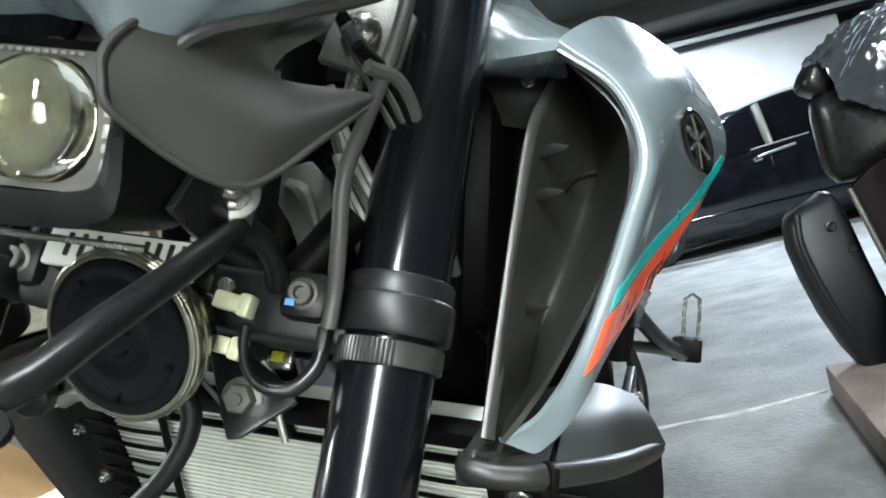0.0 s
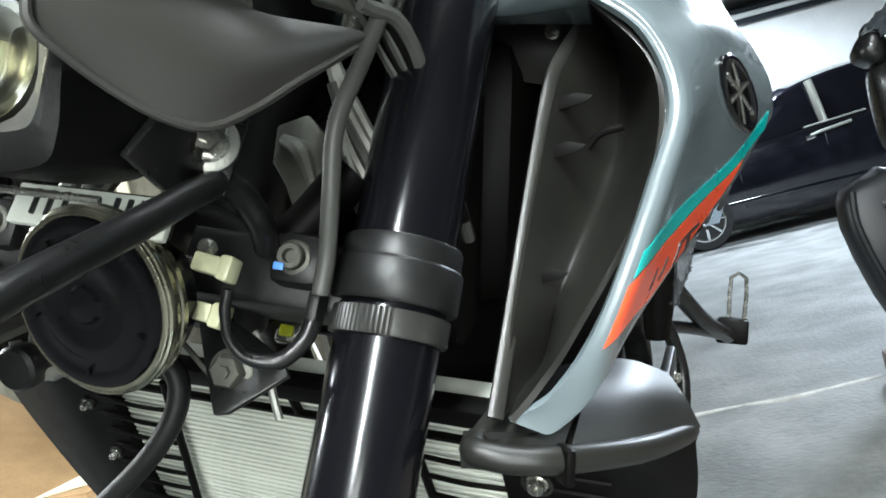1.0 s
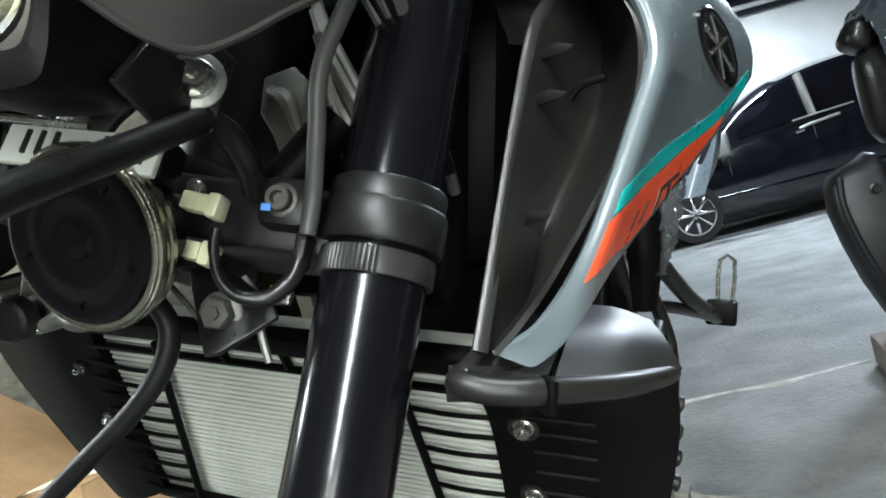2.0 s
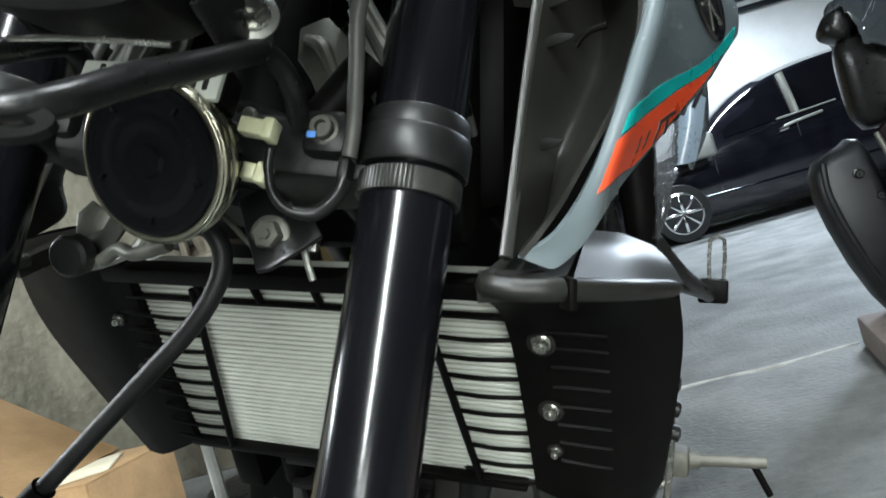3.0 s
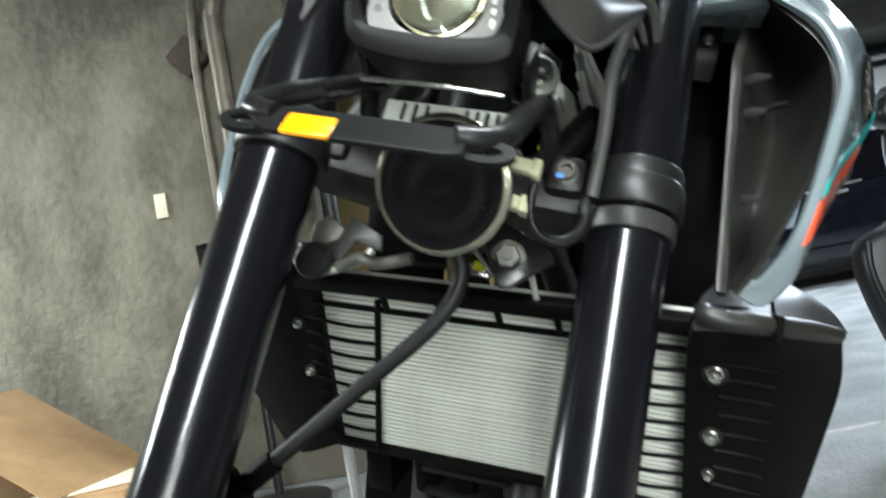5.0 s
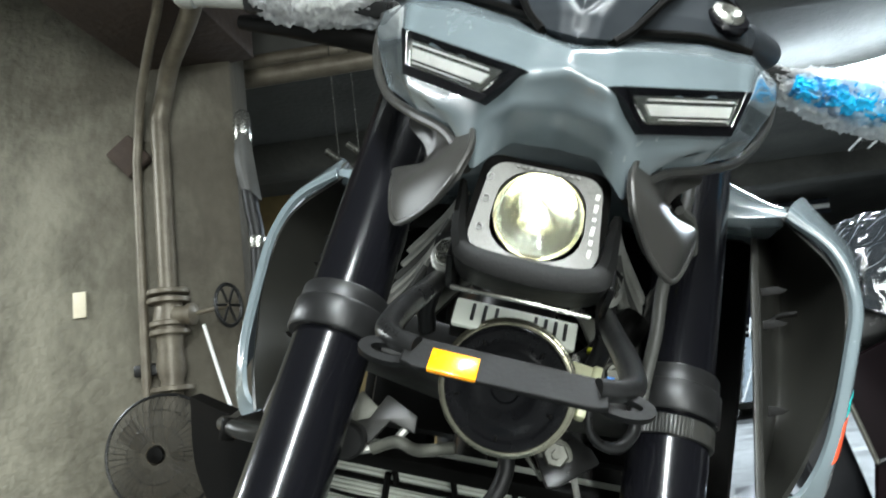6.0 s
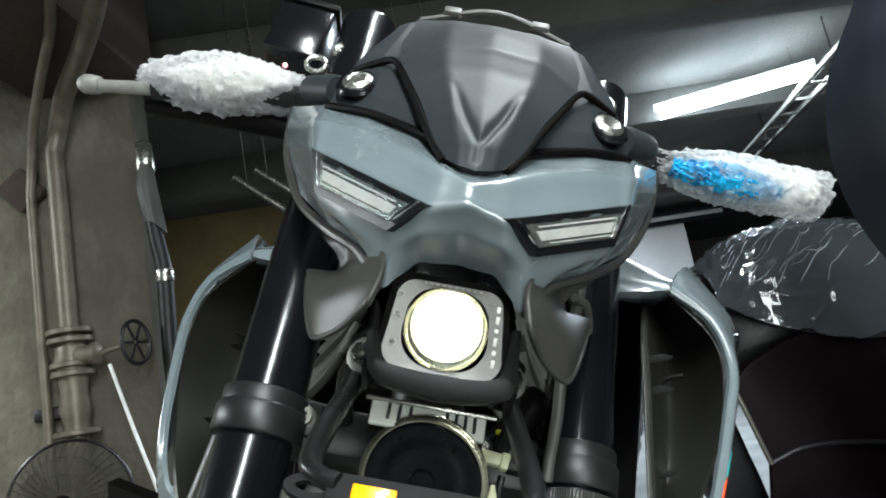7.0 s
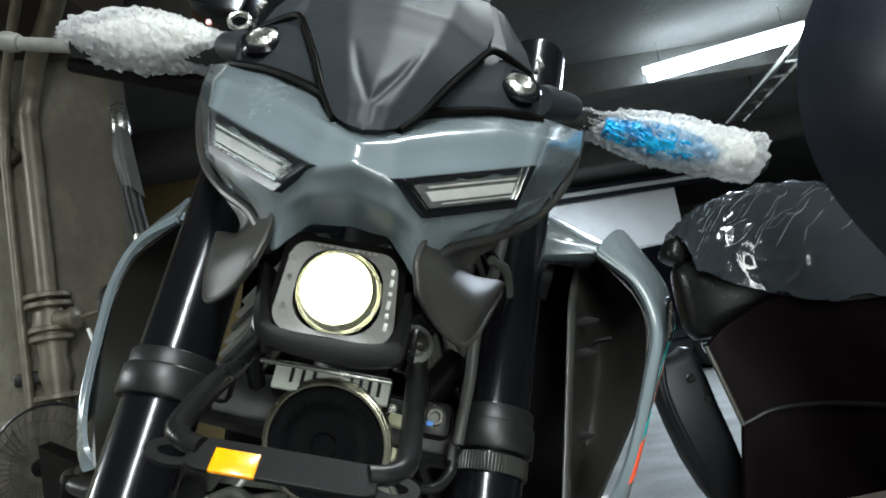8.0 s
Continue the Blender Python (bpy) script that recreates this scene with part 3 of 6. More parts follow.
# bolt with tab beside the headlamp
for s_ in (-1, 1):
    tab = sp("stay_plate", slab([(-0.012, -0.020), (0.010, -0.020), (0.012, 0.014), (0.0, 0.022), (-0.013, 0.014)], 0.003,
                                at(s_ * 0.0470, -0.0660, 0.0700) @ pose(0, 0, 0, 90, 0, s_ * 18), 0.0008), STEELBLACK, label="black steel lamp stay")
    sp("stay_washer", turned([(.0125, -.0015), (.0125, .0002), (.0110, .0010), (.004, .0010)], along((s_ * 0.0478, -0.0715, 0.0700), (s_ * 0.085, -0.18, 0.063)), 28), ALLOY, tab)
    sp("stay_bolt", bolt((s_ * 0.0480, -0.0722, 0.0700), (s_ * 0.085, -0.18, 0.063), 0.0066, 0.0085), STEEL, tab, "zinc hexagon bolt")

# ---- cowl ----
COWL = [[(0, -.193, .143), (.018, -.176, .165), (.036, -.148, .199), (.072, -.139, .215), (.108, -.122, .227), (.151, -.049, .277)],
        [(0, -.199, .130), (.020, -.194, .140), (.042, -.179, .160), (.076, -.161, .180), (.106, -.144, .195), (.147, -.060, .248)],
        [(0, -.199, .117), (.023, -.195, .1135), (.052, -.182, .132), (.080, -.165, .150), (.101, -.149, .166), (.139, -.070, .225)],
        [(0, -.180, .109), (.024, -.182, .103), (.042, -.170, .104), (.070, -.154, .119), (.092, -.140, .139), (.126, -.085, .195)],
        [(0, -.152, .105), (.022, -.156, .100), (.040, -.152, .082), (.056, -.148, .106), (.082, -.133, .127), (.112, -.100, .165)]]


def mirrored(rows):
    """The whole width from the rows of one half, whose first point lies in the middle."""
    return [[(-x, y, z) for x, y, z in r[:0:-1]] + list(r) for r in rows]


cowl = sp("front_cowl", sheet(patch(facet(mirrored(COWL), 0.40), 4, 4), 0.003), PAINT, label="glossy grey front cowl with slanted position lamps", smooth=70)
for s_ in (-1, 1):
    fl = (lambda q: (s_ * q[0], q[1], q[2]))
    out_t, in_t, in_b, out_b = [Vector(fl(q)) for q in ((.101, -.1505, .167), (.0225, -.1965, .1125), (.042, -.175, .1045), (.093, -.144, .139))]

    def lampgrid(a, b, u0, u1, d):
        return [[(out_t.lerp(out_b, a + (b - a) * k / 3)).lerp(in_t.lerp(in_b, a + (b - a) * k / 3), u0 + (u1 - u0) * j / 8) + Vector((0, d, 0)) for j in range(9)]
                for k in range(4)]
    lamp = sp("position_lamp", sheet(lampgrid(0, 1, 0, 1, -0.0035), -0.010 * s_), GLOSS, cowl, "slanted position lamp in a black surround")
    sp("reflector", sheet(lampgrid(0.22, 0.80, 0.10, 0.93, -0.0050), -0.0015 * s_), SMOKE, lamp)
    for a0, a1, u1 in ((0.32, 0.36, 0.84), (0.44, 0.68, 0.88), (0.74, 0.77, 0.80)):
        sp("light_guide", sheet(lampgrid(a0, a1, 0.13, u1, -0.0066), -0.0022 * s_), GUIDE, lamp, "bright milky light guide")
    sp("lamp_lens", sheet(lampgrid(0.12, 0.90, 0.05, 0.97, -0.0085), -0.0016 * s_), PANE, lamp, "clear lamp lens")
    # edge strip of the cowl below the lamps
    sp("cowl_edge", tube([fl(q) for q in ((.151, -.046, .277), (.140, -.064, .222), (.114, -.097, .164), (.084, -.130, .126), (.058, -.146, .105), (.042, -.150, .082))],
                         0.0030, 8), SATIN, cowl, "dark lower edge trim")

# fly screen above the cowl
SCREEN = [[(0, -.180, .160), (.018, -.175, .168), (.034, -.1635, .184), (.070, -.148, .205), (.104, -.128, .222)],
          [(0, -.178, .190), (.020, -.173, .195), (.039, -.162, .205), (.072, -.148, .222), (.103, -.128, .240)],
          [(0, -.160, .235), (.028, -.158, .234), (.052, -.153, .237), (.074, -.145, .245), (.096, -.128, .257)],
          [(0, -.146, .280), (.030, -.145, .278), (.058, -.140, .268), (.074, -.138, .268), (.089, -.129, .275)],
          [(0, -.128, .320), (.030, -.128, .319), (.056, -.129, .314), (.062, -.131, .310), (.068, -.132, .305)]]
screen = sp("fly_screen", sheet(patch(facet(mirrored(SCREEN)), 2, 2), -0.003), VISOR, label="matte dark grey fly screen with sculpted ribs", smooth=70)
CENTRE = [[(0, -.2000, .1390), (.010, -.1970, .1430), (.0175, -.191, .150)],
          [(0, -.2005, .1560), (.012, -.1960, .1600), (.0260, -.184, .167)],
          [(0, -.1940, .1800), (.018, -.1900, .1840), (.0330, -.178, .186)],
          [(0, -.1850, .2050), (.022, -.1835, .2065), (.0395, -.173, .203)],
          [(0, -.1755, .2350), (.028, -.1740, .2330), (.0500, -.165, .226)],
          [(0, -.1710, .2600), (.032, -.1685, .2570), (.0600, -.158, .247)],
          [(0, -.1520, .2920), (.032, -.1500, .2890), (.0640, -.142, .276)],
          [(0, -.1320, .3200), (.030, -.1315, .3190), (.0580, -.132, .312)]]
grid = patch(facet(mirrored(CENTRE), 0.34), 5, 5)
# the sunken ribs that fork upwards from the tip
ribs = [[Vector(q) for q in line] for line in (((0, 0, .146), (0, 0, .158)), ((0, 0, .158), (.0115, 0, .186), (.0210, 0, .216)), ((0, 0, .158), (-.0115, 0, .186), (-.0210, 0, .216)))]
for row in grid:
    for q in row:
        far = 1.0
        for line in ribs:
            for a, b in zip(line, line[1:]):
                p, d = Vector((q.x, 0, q.z)), b - a
                t_ = min(1.0, max(0.0, (p - a).dot(d) / d.length_squared))
                far = min(far, (p - a - d * t_).length)
        q.y += 0.0020 * math.exp(-(far / 0.0026) ** 2) * min(1.0, max(0.0, (0.222 - q.z) / 0.03))
centre = sp("centre_panel", sheet(grid, -0.008), VISOR, screen, "raised wedge-shaped centre panel with forked ribs", 60)
for s_ in (-1, 1):
    sp("groove", tube([(s_ * .0180, -.1895, .1495), (s_ * .0265, -.1815, .167), (s_ * .0345, -.1750, .186), (s_ * .0412, -.1695, .203), (s_ * .0515, -.1615, .226), (s_ * .0612, -.1545, .2465),
                       (s_ * .070, -.1480, .2535), (s_ * .093, -.1290, .2565)], 0.0026, 8), MATTE, screen, "dark groove")
    sp("seam", tube([(s_ * .016, -.1850, .160), (s_ * .034, -.1655, .1835), (s_ * .070, -.1500, .2045), (s_ * .105, -.1290, .2210)], 0.0028, 8), MATTE, screen, "dark seam")
    cap = sp("signal_cap", turned([(0.0150, -0.003), (0.0155, 0.001), (0.0140, 0.0030), (0.0120, 0.0030)], along((s_ * .0862, -.1395, .2350), (s_ * .112, -.26, .268)), 28), GLOSS, screen)
    sp("cap_screw", turned([(0.0108, 0.0022), (0.0104, 0.0042), (0.0066, 0.0062), (0.0042, 0.0050), (0.001, 0.0052)], along((s_ * .0862, -.1395, .2350), (s_ * .112, -.26, .268)), 20), STEEL, cap,
       "bright chrome cap")
    sp("top_tab", box((0.014, 0.006, 0.012), at(s_ * 0.034, -0.123, 0.336) @ pose(0, 0, 0, -25, 0, 0), 0.002), CABLEGREY, screen, "clear plastic tab")
    sp("mirror_mount", turned([(0.011, 0), (0.0125, 0.01), (0.011, 0.045), (0.010, 0.050)], along((s_ * .105, -.105, .255), (s_ * .160, -.045, .300)), 24), VISOR, screen)
sp("top_rail", tube([(-0.058, -0.119, 0.326), (0.0, -0.128, 0.338), (0.058, -0.119, 0.326)], 0.0022, 8), CABLEGREY, screen)

# side scoops below the cowl
SCOOP = [[(.045, -.168, .065), (.057, -.146, .058), (.076, -.120, .058), (.090, -.092, .090), (.099, -.065, .120)],
         [(.041, -.171, .080), (.058, -.152, .079), (.078, -.124, .083), (.088, -.099, .101), (.100, -.066, .127)],
         [(.0424, -.1641, .0962), (.0564, -.1452, .1006), (.0664, -.1215, .1066), (.0713, -.1118, .1089), (.0742, -.1057, .1103)],
         [(.0472, -.1521, .1111), (.0611, -.1415, .1149), (.0683, -.1225, .1202), (.0728, -.1169, .1200), (.0753, -.1117, .1181)],
         [(.0570, -.1401, .1247), (.0674, -.1304, .1321), (.0765, -.1148, .1361), (.0831, -.1112, .1342), (.0894, -.1077, .1338)],
         [(.0639, -.1302, .1420), (.0730, -.1210, .1506), (.0806, -.1064, .1576), (.0864, -.1027, .1550), (.0899, -.0994, .1534)]]
for rows, s_ in ((SCOOP, 1), (flip(SCOOP), -1)):
    grid = patch(rows, 6, 6)
    scoop = sp("side_scoop", sheet(grid, -0.003 * s_), SCOOP_GREY, label="smooth dark grey side scoop under the cowl", smooth=60)
    sp("scoop_edge", tube([r[0] for r in grid[::-3]] + list(grid[0][3::3]), 0.0017, 8, 3), SCOOP_GREY, scoop)
    plate_ = sp("scoop_plate", slab([(-.022, -.020), (.018, -.026), (.022, -.016), (.026, .018), (.010, .030), (-.018, .024)], 0.005,
                                    at(s_ * 0.0785, -0.0225, 0.179) @ pose(0, 0, 0, 82, 0, s_ * 10), 0.002), REG, scoop, "dull alloy bracket plate")
    sp("scoop_screw", turned([(0.0108, 0), (0.0105, 0.003), (0.0075, 0.0066), (0.001, 0.0080)], along((s_ * 0.0776, -0.0285, 0.1808), (s_ * 0.10, -0.20, 0.15)), 28), STEEL, plate_,
       "domed steel screw")
    sp("scoop_stem", turned([(0.0050, 0), (0.0056, 0.014)], along((s_ * 0.077, -0.022, 0.146), (s_ * 0.078, -0.022, 0.166)), 14), STEEL, plate_)

# ---- plate bracket in front of the horn ----
PB = -0.190
bracket = sp("plate_bracket", slab([(-0.042, -0.0070), (-0.036, -0.0088), (0.036, -0.0088), (0.042, -0.0070), (0.042, 0.0070), (0.036, 0.0085), (-0.036, 0.0085), (-0.042, 0.0070)], 0.0028, at(0, PB, -0.0370) @ pose(0, 0, 0, 62, 0, 0), 0.0008),
             BRACKETBLACK, label="black steel bracket bar with slotted ends", smooth=20)
for s_ in (-1, 1):
    ring = frame_ring([(0.0125 * math.cos(a), 0.0072 * math.sin(a)) for a in (k * math.pi / 12 for k in range(24))],
                      [(0.0072 * math.cos(a), 0.0030 * math.sin(a)) for a in (k * math.pi / 12 for k in range(24))], 0, 0.0028)
    sp("slotted_end", moved(ring, at(s_ * 0.0485, PB, -0.0370) @ pose(0, 0, 0, -28, 0, 0)), BRACKETBLACK, bracket, smooth=20)
    sp("rod", tube([(s_ * 0.0370, PB - 0.001, -0.0335), (s_ * 0.0470, PB + 0.003, -0.0310), (s_ * 0.0530, PB + 0.012, -0.0240), (s_ * 0.0535, PB + 0.040, -0.0030),
                    (s_ * 0.0525, PB + 0.080, 0.0240), (s_ * 0.0515, PB + 0.115, 0.0485), (s_ * 0.0520, PB + 0.128, 0.0555), (s_ * 0.0550, PB + 0.142, 0.0560),
                    (s_ * 0.0580, PB + 0.158, 0.0490), (s_ * 0.0560, PB + 0.175, 0.0410)], [0.0044, 0.0048, 0.0056] + [0.0060] * 7, 16), STEELBLACK, bracket, "bent gloss black rod")
sp("reflector", box((0.0200, 0.0022, 0.0125), at(-0.0205, PB - 0.0035, -0.0385) @ pose(0, 0, 0, -28, 0, 0), 0.0006), REFLECT, bracket, "orange reflector strip")

# ---- handlebar ----
bar = sp("handlebar", tube([(-0.292, 0.004, 0.312), (-0.250, 0.000, 0.314), (-0.150, -0.020, 0.310), (-0.075, -0.005, 0.290), (0.0, 0.0, 0.287), (0.075, -0.005, 0.290),
                            (0.150, -0.010, 0.318), (0.250, 0.010, 0.328), (0.335, 0.020, 0.332)], 0.011, 16), STEELBLACK, label="black handlebar")
sp("bar_end", turned([(0.005, -0.010), (0.0080, -0.008), (0.0092, 0.0), (0.0088, 0.006), (0.0062, 0.010), (0.0022, 0.0112)], along((-0.352, 0.012, 0.309), (-0.45, 0.02, 0.307)), 32),
   ALLOY, bar, "bright round bar end weight")
sp("bar_sleeve", turned([(0.0058, 0.0), (0.0066, 0.055)], along((-0.345, 0.012, 0.309), (-0.25, 0.000, 0.314)), 24), ALLOY, bar)


def crumpled(a, b, radii, lumps, seed, seg=64, rows_=80, flat=0.8):
    """A lumpy wrapped sleeve from a to b."""
    m = along(a, b)
    length = (Vector(b) - Vector(a)).length
    loops = []
    for i in range(rows_):
        t = i / (rows_ - 1)
        r = float(np.interp(t, np.linspace(0, 1, len(radii)), radii))
        loop = []
        for k in range(seg):
            q = 2 * math.pi * k / seg
            v = Vector((math.cos(q), math.sin(q), t * 6))
            d = noise.noise(v * 2.2 + Vector((seed, 0, 0))) * 0.5 + noise.noise(v * 7 + Vector((0, seed, 0))) * 0.5 + abs(noise.noise(v * 9)) * 0.6 - 0.1
            loop.append(m @ Vector(((r + lumps * d) * math.cos(q), (r + lumps * d) * math.sin(q) * flat, t * length + lumps * 0.6 * noise.noise(v * 5))))
        loops.append(loop)
    return rings(bmesh.new(), loops)


# white filling added inside each wrap to make the lit plastic brighter
sp("wrap_brightener", crumpled((-0.290, 0.005, 0.324), (-0.165, -0.016, 0.321), [0.010, 0.017, 0.024, 0.023, 0.014], 0.005, 21), GUIDE, bar, "white filling added to brighten the wrap", 70)
wrap = sp("bubble_wrap", crumpled((-0.308, 0.006, 0.322), (-0.150, -0.018, 0.318), [0.010, 0.022, 0.030, 0.032, 0.029, 0.022, 0.012], 0.0080, 3), BUBBLE, bar,
          "crumpled clear bubble wrap round the grip", 70)
sp("grip_card", crumpled((0.176, -0.012, 0.314), (0.285, 0.006, 0.319), [0.008, 0.014, 0.017, 0.014, 0.006], 0.005, 9), BLUEGRIP, bar, "blue card under the wrap", 70)
sp("wrap_brightener", crumpled((0.160, 0.004, 0.325), (0.318, 0.022, 0.336), [0.008, 0.014, 0.020, 0.021, 0.020, 0.019], 0.005, 33), GUIDE, bar, "white filling added to brighten the wrap", 70)
wrap = sp("bubble_wrap", crumpled((0.146, -0.008, 0.318), (0.323, 0.018, 0.331), [0.011, 0.014, 0.022, 0.027, 0.028, 0.027, 0.026, 0.027], 0.0070, 5), BUBBLE, bar,
          "crumpled clear bubble wrap round the grip", 70)
lever = sp("brake_lever", tube([(-0.150, 0.010, 0.296), (-0.2287, 0.016, 0.303), (-0.305, 0.032, 0.311)], [0.010, 0.011, 0.007], 10), MATTE, bar)
res = sp("fluid_reservoir", box((0.052, 0.045, 0.060), at(-0.176, 0.000, 0.390) @ pose(0, 0, 0, 0, 6, 0), 0.004), GLOSS, label="black box-shaped brake fluid reservoir")
sp("lid", box((0.056, 0.049, 0.007), at(-0.1725, 0.000, 0.423) @ pose(0, 0, 0, 0, 6, 0), 0.002), MATTE, res)
sp("clamp_screw", bolt((-0.128, -0.040, 0.352), (-0.128, -0.15, 0.352), 0.006, 0.006), STEEL, res, "zinc screw")
sp("pilot_lamp", turned([(0.0025, 0), (0.0022, 0.002), (0.001, 0.003)], along((-0.178, -0.020, 0.343), (-0.178, -0.1, 0.343)), 14), SIGNALRED, res, "lit red pilot lamp")
for s_, q in ((1, (0.105, -0.066, 0.314)), (-1, (-0.122, -0.030, 0.335))):
    tall_ = 0.060 if s_ < 0 else 0.016
    sp("mirror_stem", tube([q, (q[0] + 0.004 * s_, q[1], q[2] + tall_ / 2), (q[0], q[1], q[2] + tall_)], 0.004 if s_ < 0 else 0.0022, 10), STEEL, bar, "bright steel mirror stem")
sp("bar_ring", tube([(-.1480 + .0085 * math.cos(k * math.pi / 10), -.0330, .3400 + .0085 * math.sin(k * math.pi / 10)) for k in range(21)], .0024, 8, 1), STEEL, bar, "bright steel ring")

# ---- front wheel and mudguard ----
AX = Vector((0.0, -0.035, -0.486))
wheel = sp("front_wheel", moved(turned([(0.205, -0.030), (0.215, -0.032), (0.215, 0.032), (0.205, 0.030)], pose(0, 0, 0, 0, 90, 0), 56), Matrix.Translation(AX)), MATTE,
           label="black front wheel")
sp("tyre", moved(turned([(0.210, -0.040), (0.235, -0.054), (0.262, -0.050), (0.282, -0.030), (0.288, 0.0), (0.282, 0.030), (0.262, 0.050), (0.235, 0.054), (0.210, 0.040)],
                        pose(0, 0, 0, 0, 90, 0), 64), Matrix.Translation(AX)), RUBBER, wheel, "black rubber tyre")
for k in range(5):
    a = radians(72 * k + 20)
    sp("spoke", tube([AX + Vector((0, 0.02 * math.cos(a), 0.02 * math.sin(a))), AX + Vector((0, 0.21 * math.cos(a), 0.21 * math.sin(a)))], [0.017, 0.011], 8, 1), MATTE, wheel)
sp("brake_disc", moved(turned([(0.09, 0.056), (0.149, 0.056), (0.149, 0.060), (0.09, 0.060)], pose(0, 0, 0, 0, 90, 0), 48), Matrix.Translation(AX)), STEEL, wheel)
sp("axle", moved(turned([(0.012, -0.125), (0.012, 0.125)], pose(0, 0, 0, 0, 90, 0), 20), Matrix.Translation(AX)), STEEL, wheel)
grid = []
for i in range(31):
    a = radians(158 - i * 132 / 30)
    row = []
    for j in range(17):
        u = -1 + 2 * j / 16
        half = 0.090 * min(1.0, 0.45 + 1.6 * math.sin(math.pi * i / 30))
        r = 0.306 - 0.052 * abs(u) ** 2.4
        row.append(AX + Vector((half * u, -r * math.cos(math.pi - a), r * math.sin(a))))
    grid.append(row)
guard = sp("mudguard", sheet(grid, -0.003), PAINT, label="glossy grey front mudguard", smooth=60)
for fork in (LFORK, RFORK):
    s_ = 1 if fork.x > 0 else -1
    sp("guard_stay", slab([(-0.02, -0.03), (0.02, -0.03), (0.014, 0.03), (-0.014, 0.03)], 0.004, at(s_ * 0.085, 0.0, -0.26) @ pose(0, 0, 0, 90, 0, 90), 0.001), MATTE, guard)

# brake hose
hose = sp("brake_hose", tube([(-0.012, -0.012, 0.004), (0.002, 0.002, -0.011), (0.0145, 0.0115, -0.030), (0.004, 0.020, -0.062), (-0.040, 0.038, -0.112), (-0.0985, 0.056, -0.180)],
                             0.0056, 16), RUBBER, label="black rubber brake hose")
sp("ferrule", tube([(-0.0900, 0.0535, -0.170), (-0.1080, 0.058, -0.191)], 0.0078, 16, 1), MATTE, hose)
sp("hose_clamp", box((0.030, 0.020, 0.014), at(-0.112, 0.050, -0.193) @ pose(0, 0, 0, 0, 40, 0), 0.003), MATTE, hose)
sp("wire", tube([(-0.0745, 0.0338, -0.1981), (-0.0546, 0.0356, -0.1907), (-0.0377, 0.0375, -0.1862), (-0.0267, 0.0393, -0.1855), (-0.0175, 0.0423, -0.1912), (-0.0068, 0.0459, -0.1983)], 0.0030, 8), STEELBLACK, hose)
# cap and stay on the far side of the horn
stay = bp("cap_stay", slab([(0, 0), (0.030, 0.010), (0.040, 0.028), (0.064, 0.016), (0.064, 0.004), (0.045, 0.010), (0.034, -0.006), (0.002, -0.012)], 0.004,
                            at(-0.120, 0.020, 0.724) @ pose(0, 0, 0, 80, 0, 8), 0.001), SATIN, label="dull grey cast stay with a black cap")
bp("cap", turned([(0.011, 0), (0.013, 0.003), (0.013, 0.012), (0.011, 0.014)], along((-0.098, 0.012, 0.720), (-0.090, -0.05, 0.715)), 24), RUBBER, stay)
bp("banjo", tube([(-0.080, 0.010, 0.716), (-0.062, 0.006, 0.724), (-0.045, 0.0, 0.722), (-0.020, 0.0, 0.728)], 0.0042, 10), REG, stay, "dull pipe union")

bp("clip_edge", tube([(-.1116, .0123, .7307), (-.1071, .012, .717), (-.0964, .0151, .7113), (-.0728, .0249, .7194), (-.0642, .0296, .7300)], .0032, 8), ALLOY, stay, "bare metal clip")
bp("clip_plate", slab([(0, 0), (.020, .004), (.026, .020), (.012, .030), (.002, .022)], .003, at(-.1100, .020, .722) @ pose(0, 0, 0, 84, 0, 12), .001), REG, stay)
for k in range(4):
    bp("spring_coil", tube([(-.1060 + .0055 * k, .0100, .7215 - .0006 * k), (-.1035 + .0055 * k, .0105, .7145 - .0006 * k)], .0011, 6, 1), STEEL, stay)

# ---- radiator with its guard ----
radiator = bp("radiator", moved(box((0.330, 0.176, 0.016), at(-0.0, -0.086, -0.022), 0.002), RAD), CORE, label="alloy radiator behind a black louvred guard")
me = finish(moved(box((0.318, 0.0028, 0.012), None, 0.0004, seg=1), RAD.to_3x3().to_4x4()), "core_tube", CORE)
for k in range(37):
    ob = new("core_tube", me)
    ob.parent = radiator
    ob.location = RAD @ Vector((0, -0.002 - 0.0047 * k, -0.011))
guard_ = bp("radiator_guard", moved(box((0.342, 0.014, 0.016), at(0, 0.006, 0.002), 0.003), RAD), MATTE, label="matte black slatted radiator guard")
bp("foot_bar", moved(box((0.305, 0.007, 0.010), at(-0.004, -0.171, 0.002), 0.002), RAD), MATTE, guard_)
bp("cross_bar", moved(box((0.318, 0.0032, 0.006), at(0, -0.0155, 0.004), 0.001), RAD), MATTE, guard_)
for x in (-0.088, -0.038, 0.012, 0.060):
    bp("tick", moved(box((0.0040, 0.016, 0.006), at(x + 0.002, -0.008, 0.004) @ pose(0, 0, 0, 0, 0, 10), 0.001), RAD), MATTE, guard_)
for s_ in (-1, 1):
    bp("slanted_bar", moved(tube([(s_ * 0.092, -0.006, 0.005), (s_ * 0.113, -0.170, 0.005)], 0.0030, 8, 1), RAD), MATTE, guard_)
    for k in range(9):
        y = -0.0330 - 0.0164 * k
        x0, x1 = s_ * (0.0945 - y * -0.0 + 0.021 * (-y / 0.164)), s_ * (0.170 + 0.10 * y * 0.35)
        bp("louvre", moved(tube([(x0, y, 0.006), (x0 * 0.6 + x1 * 0.4, y - 0.001, 0.006), (x1, y + 0.0035, 0.007)], 0.0017, 8, 4, flat=0.9), RAD), MATTE, guard_)

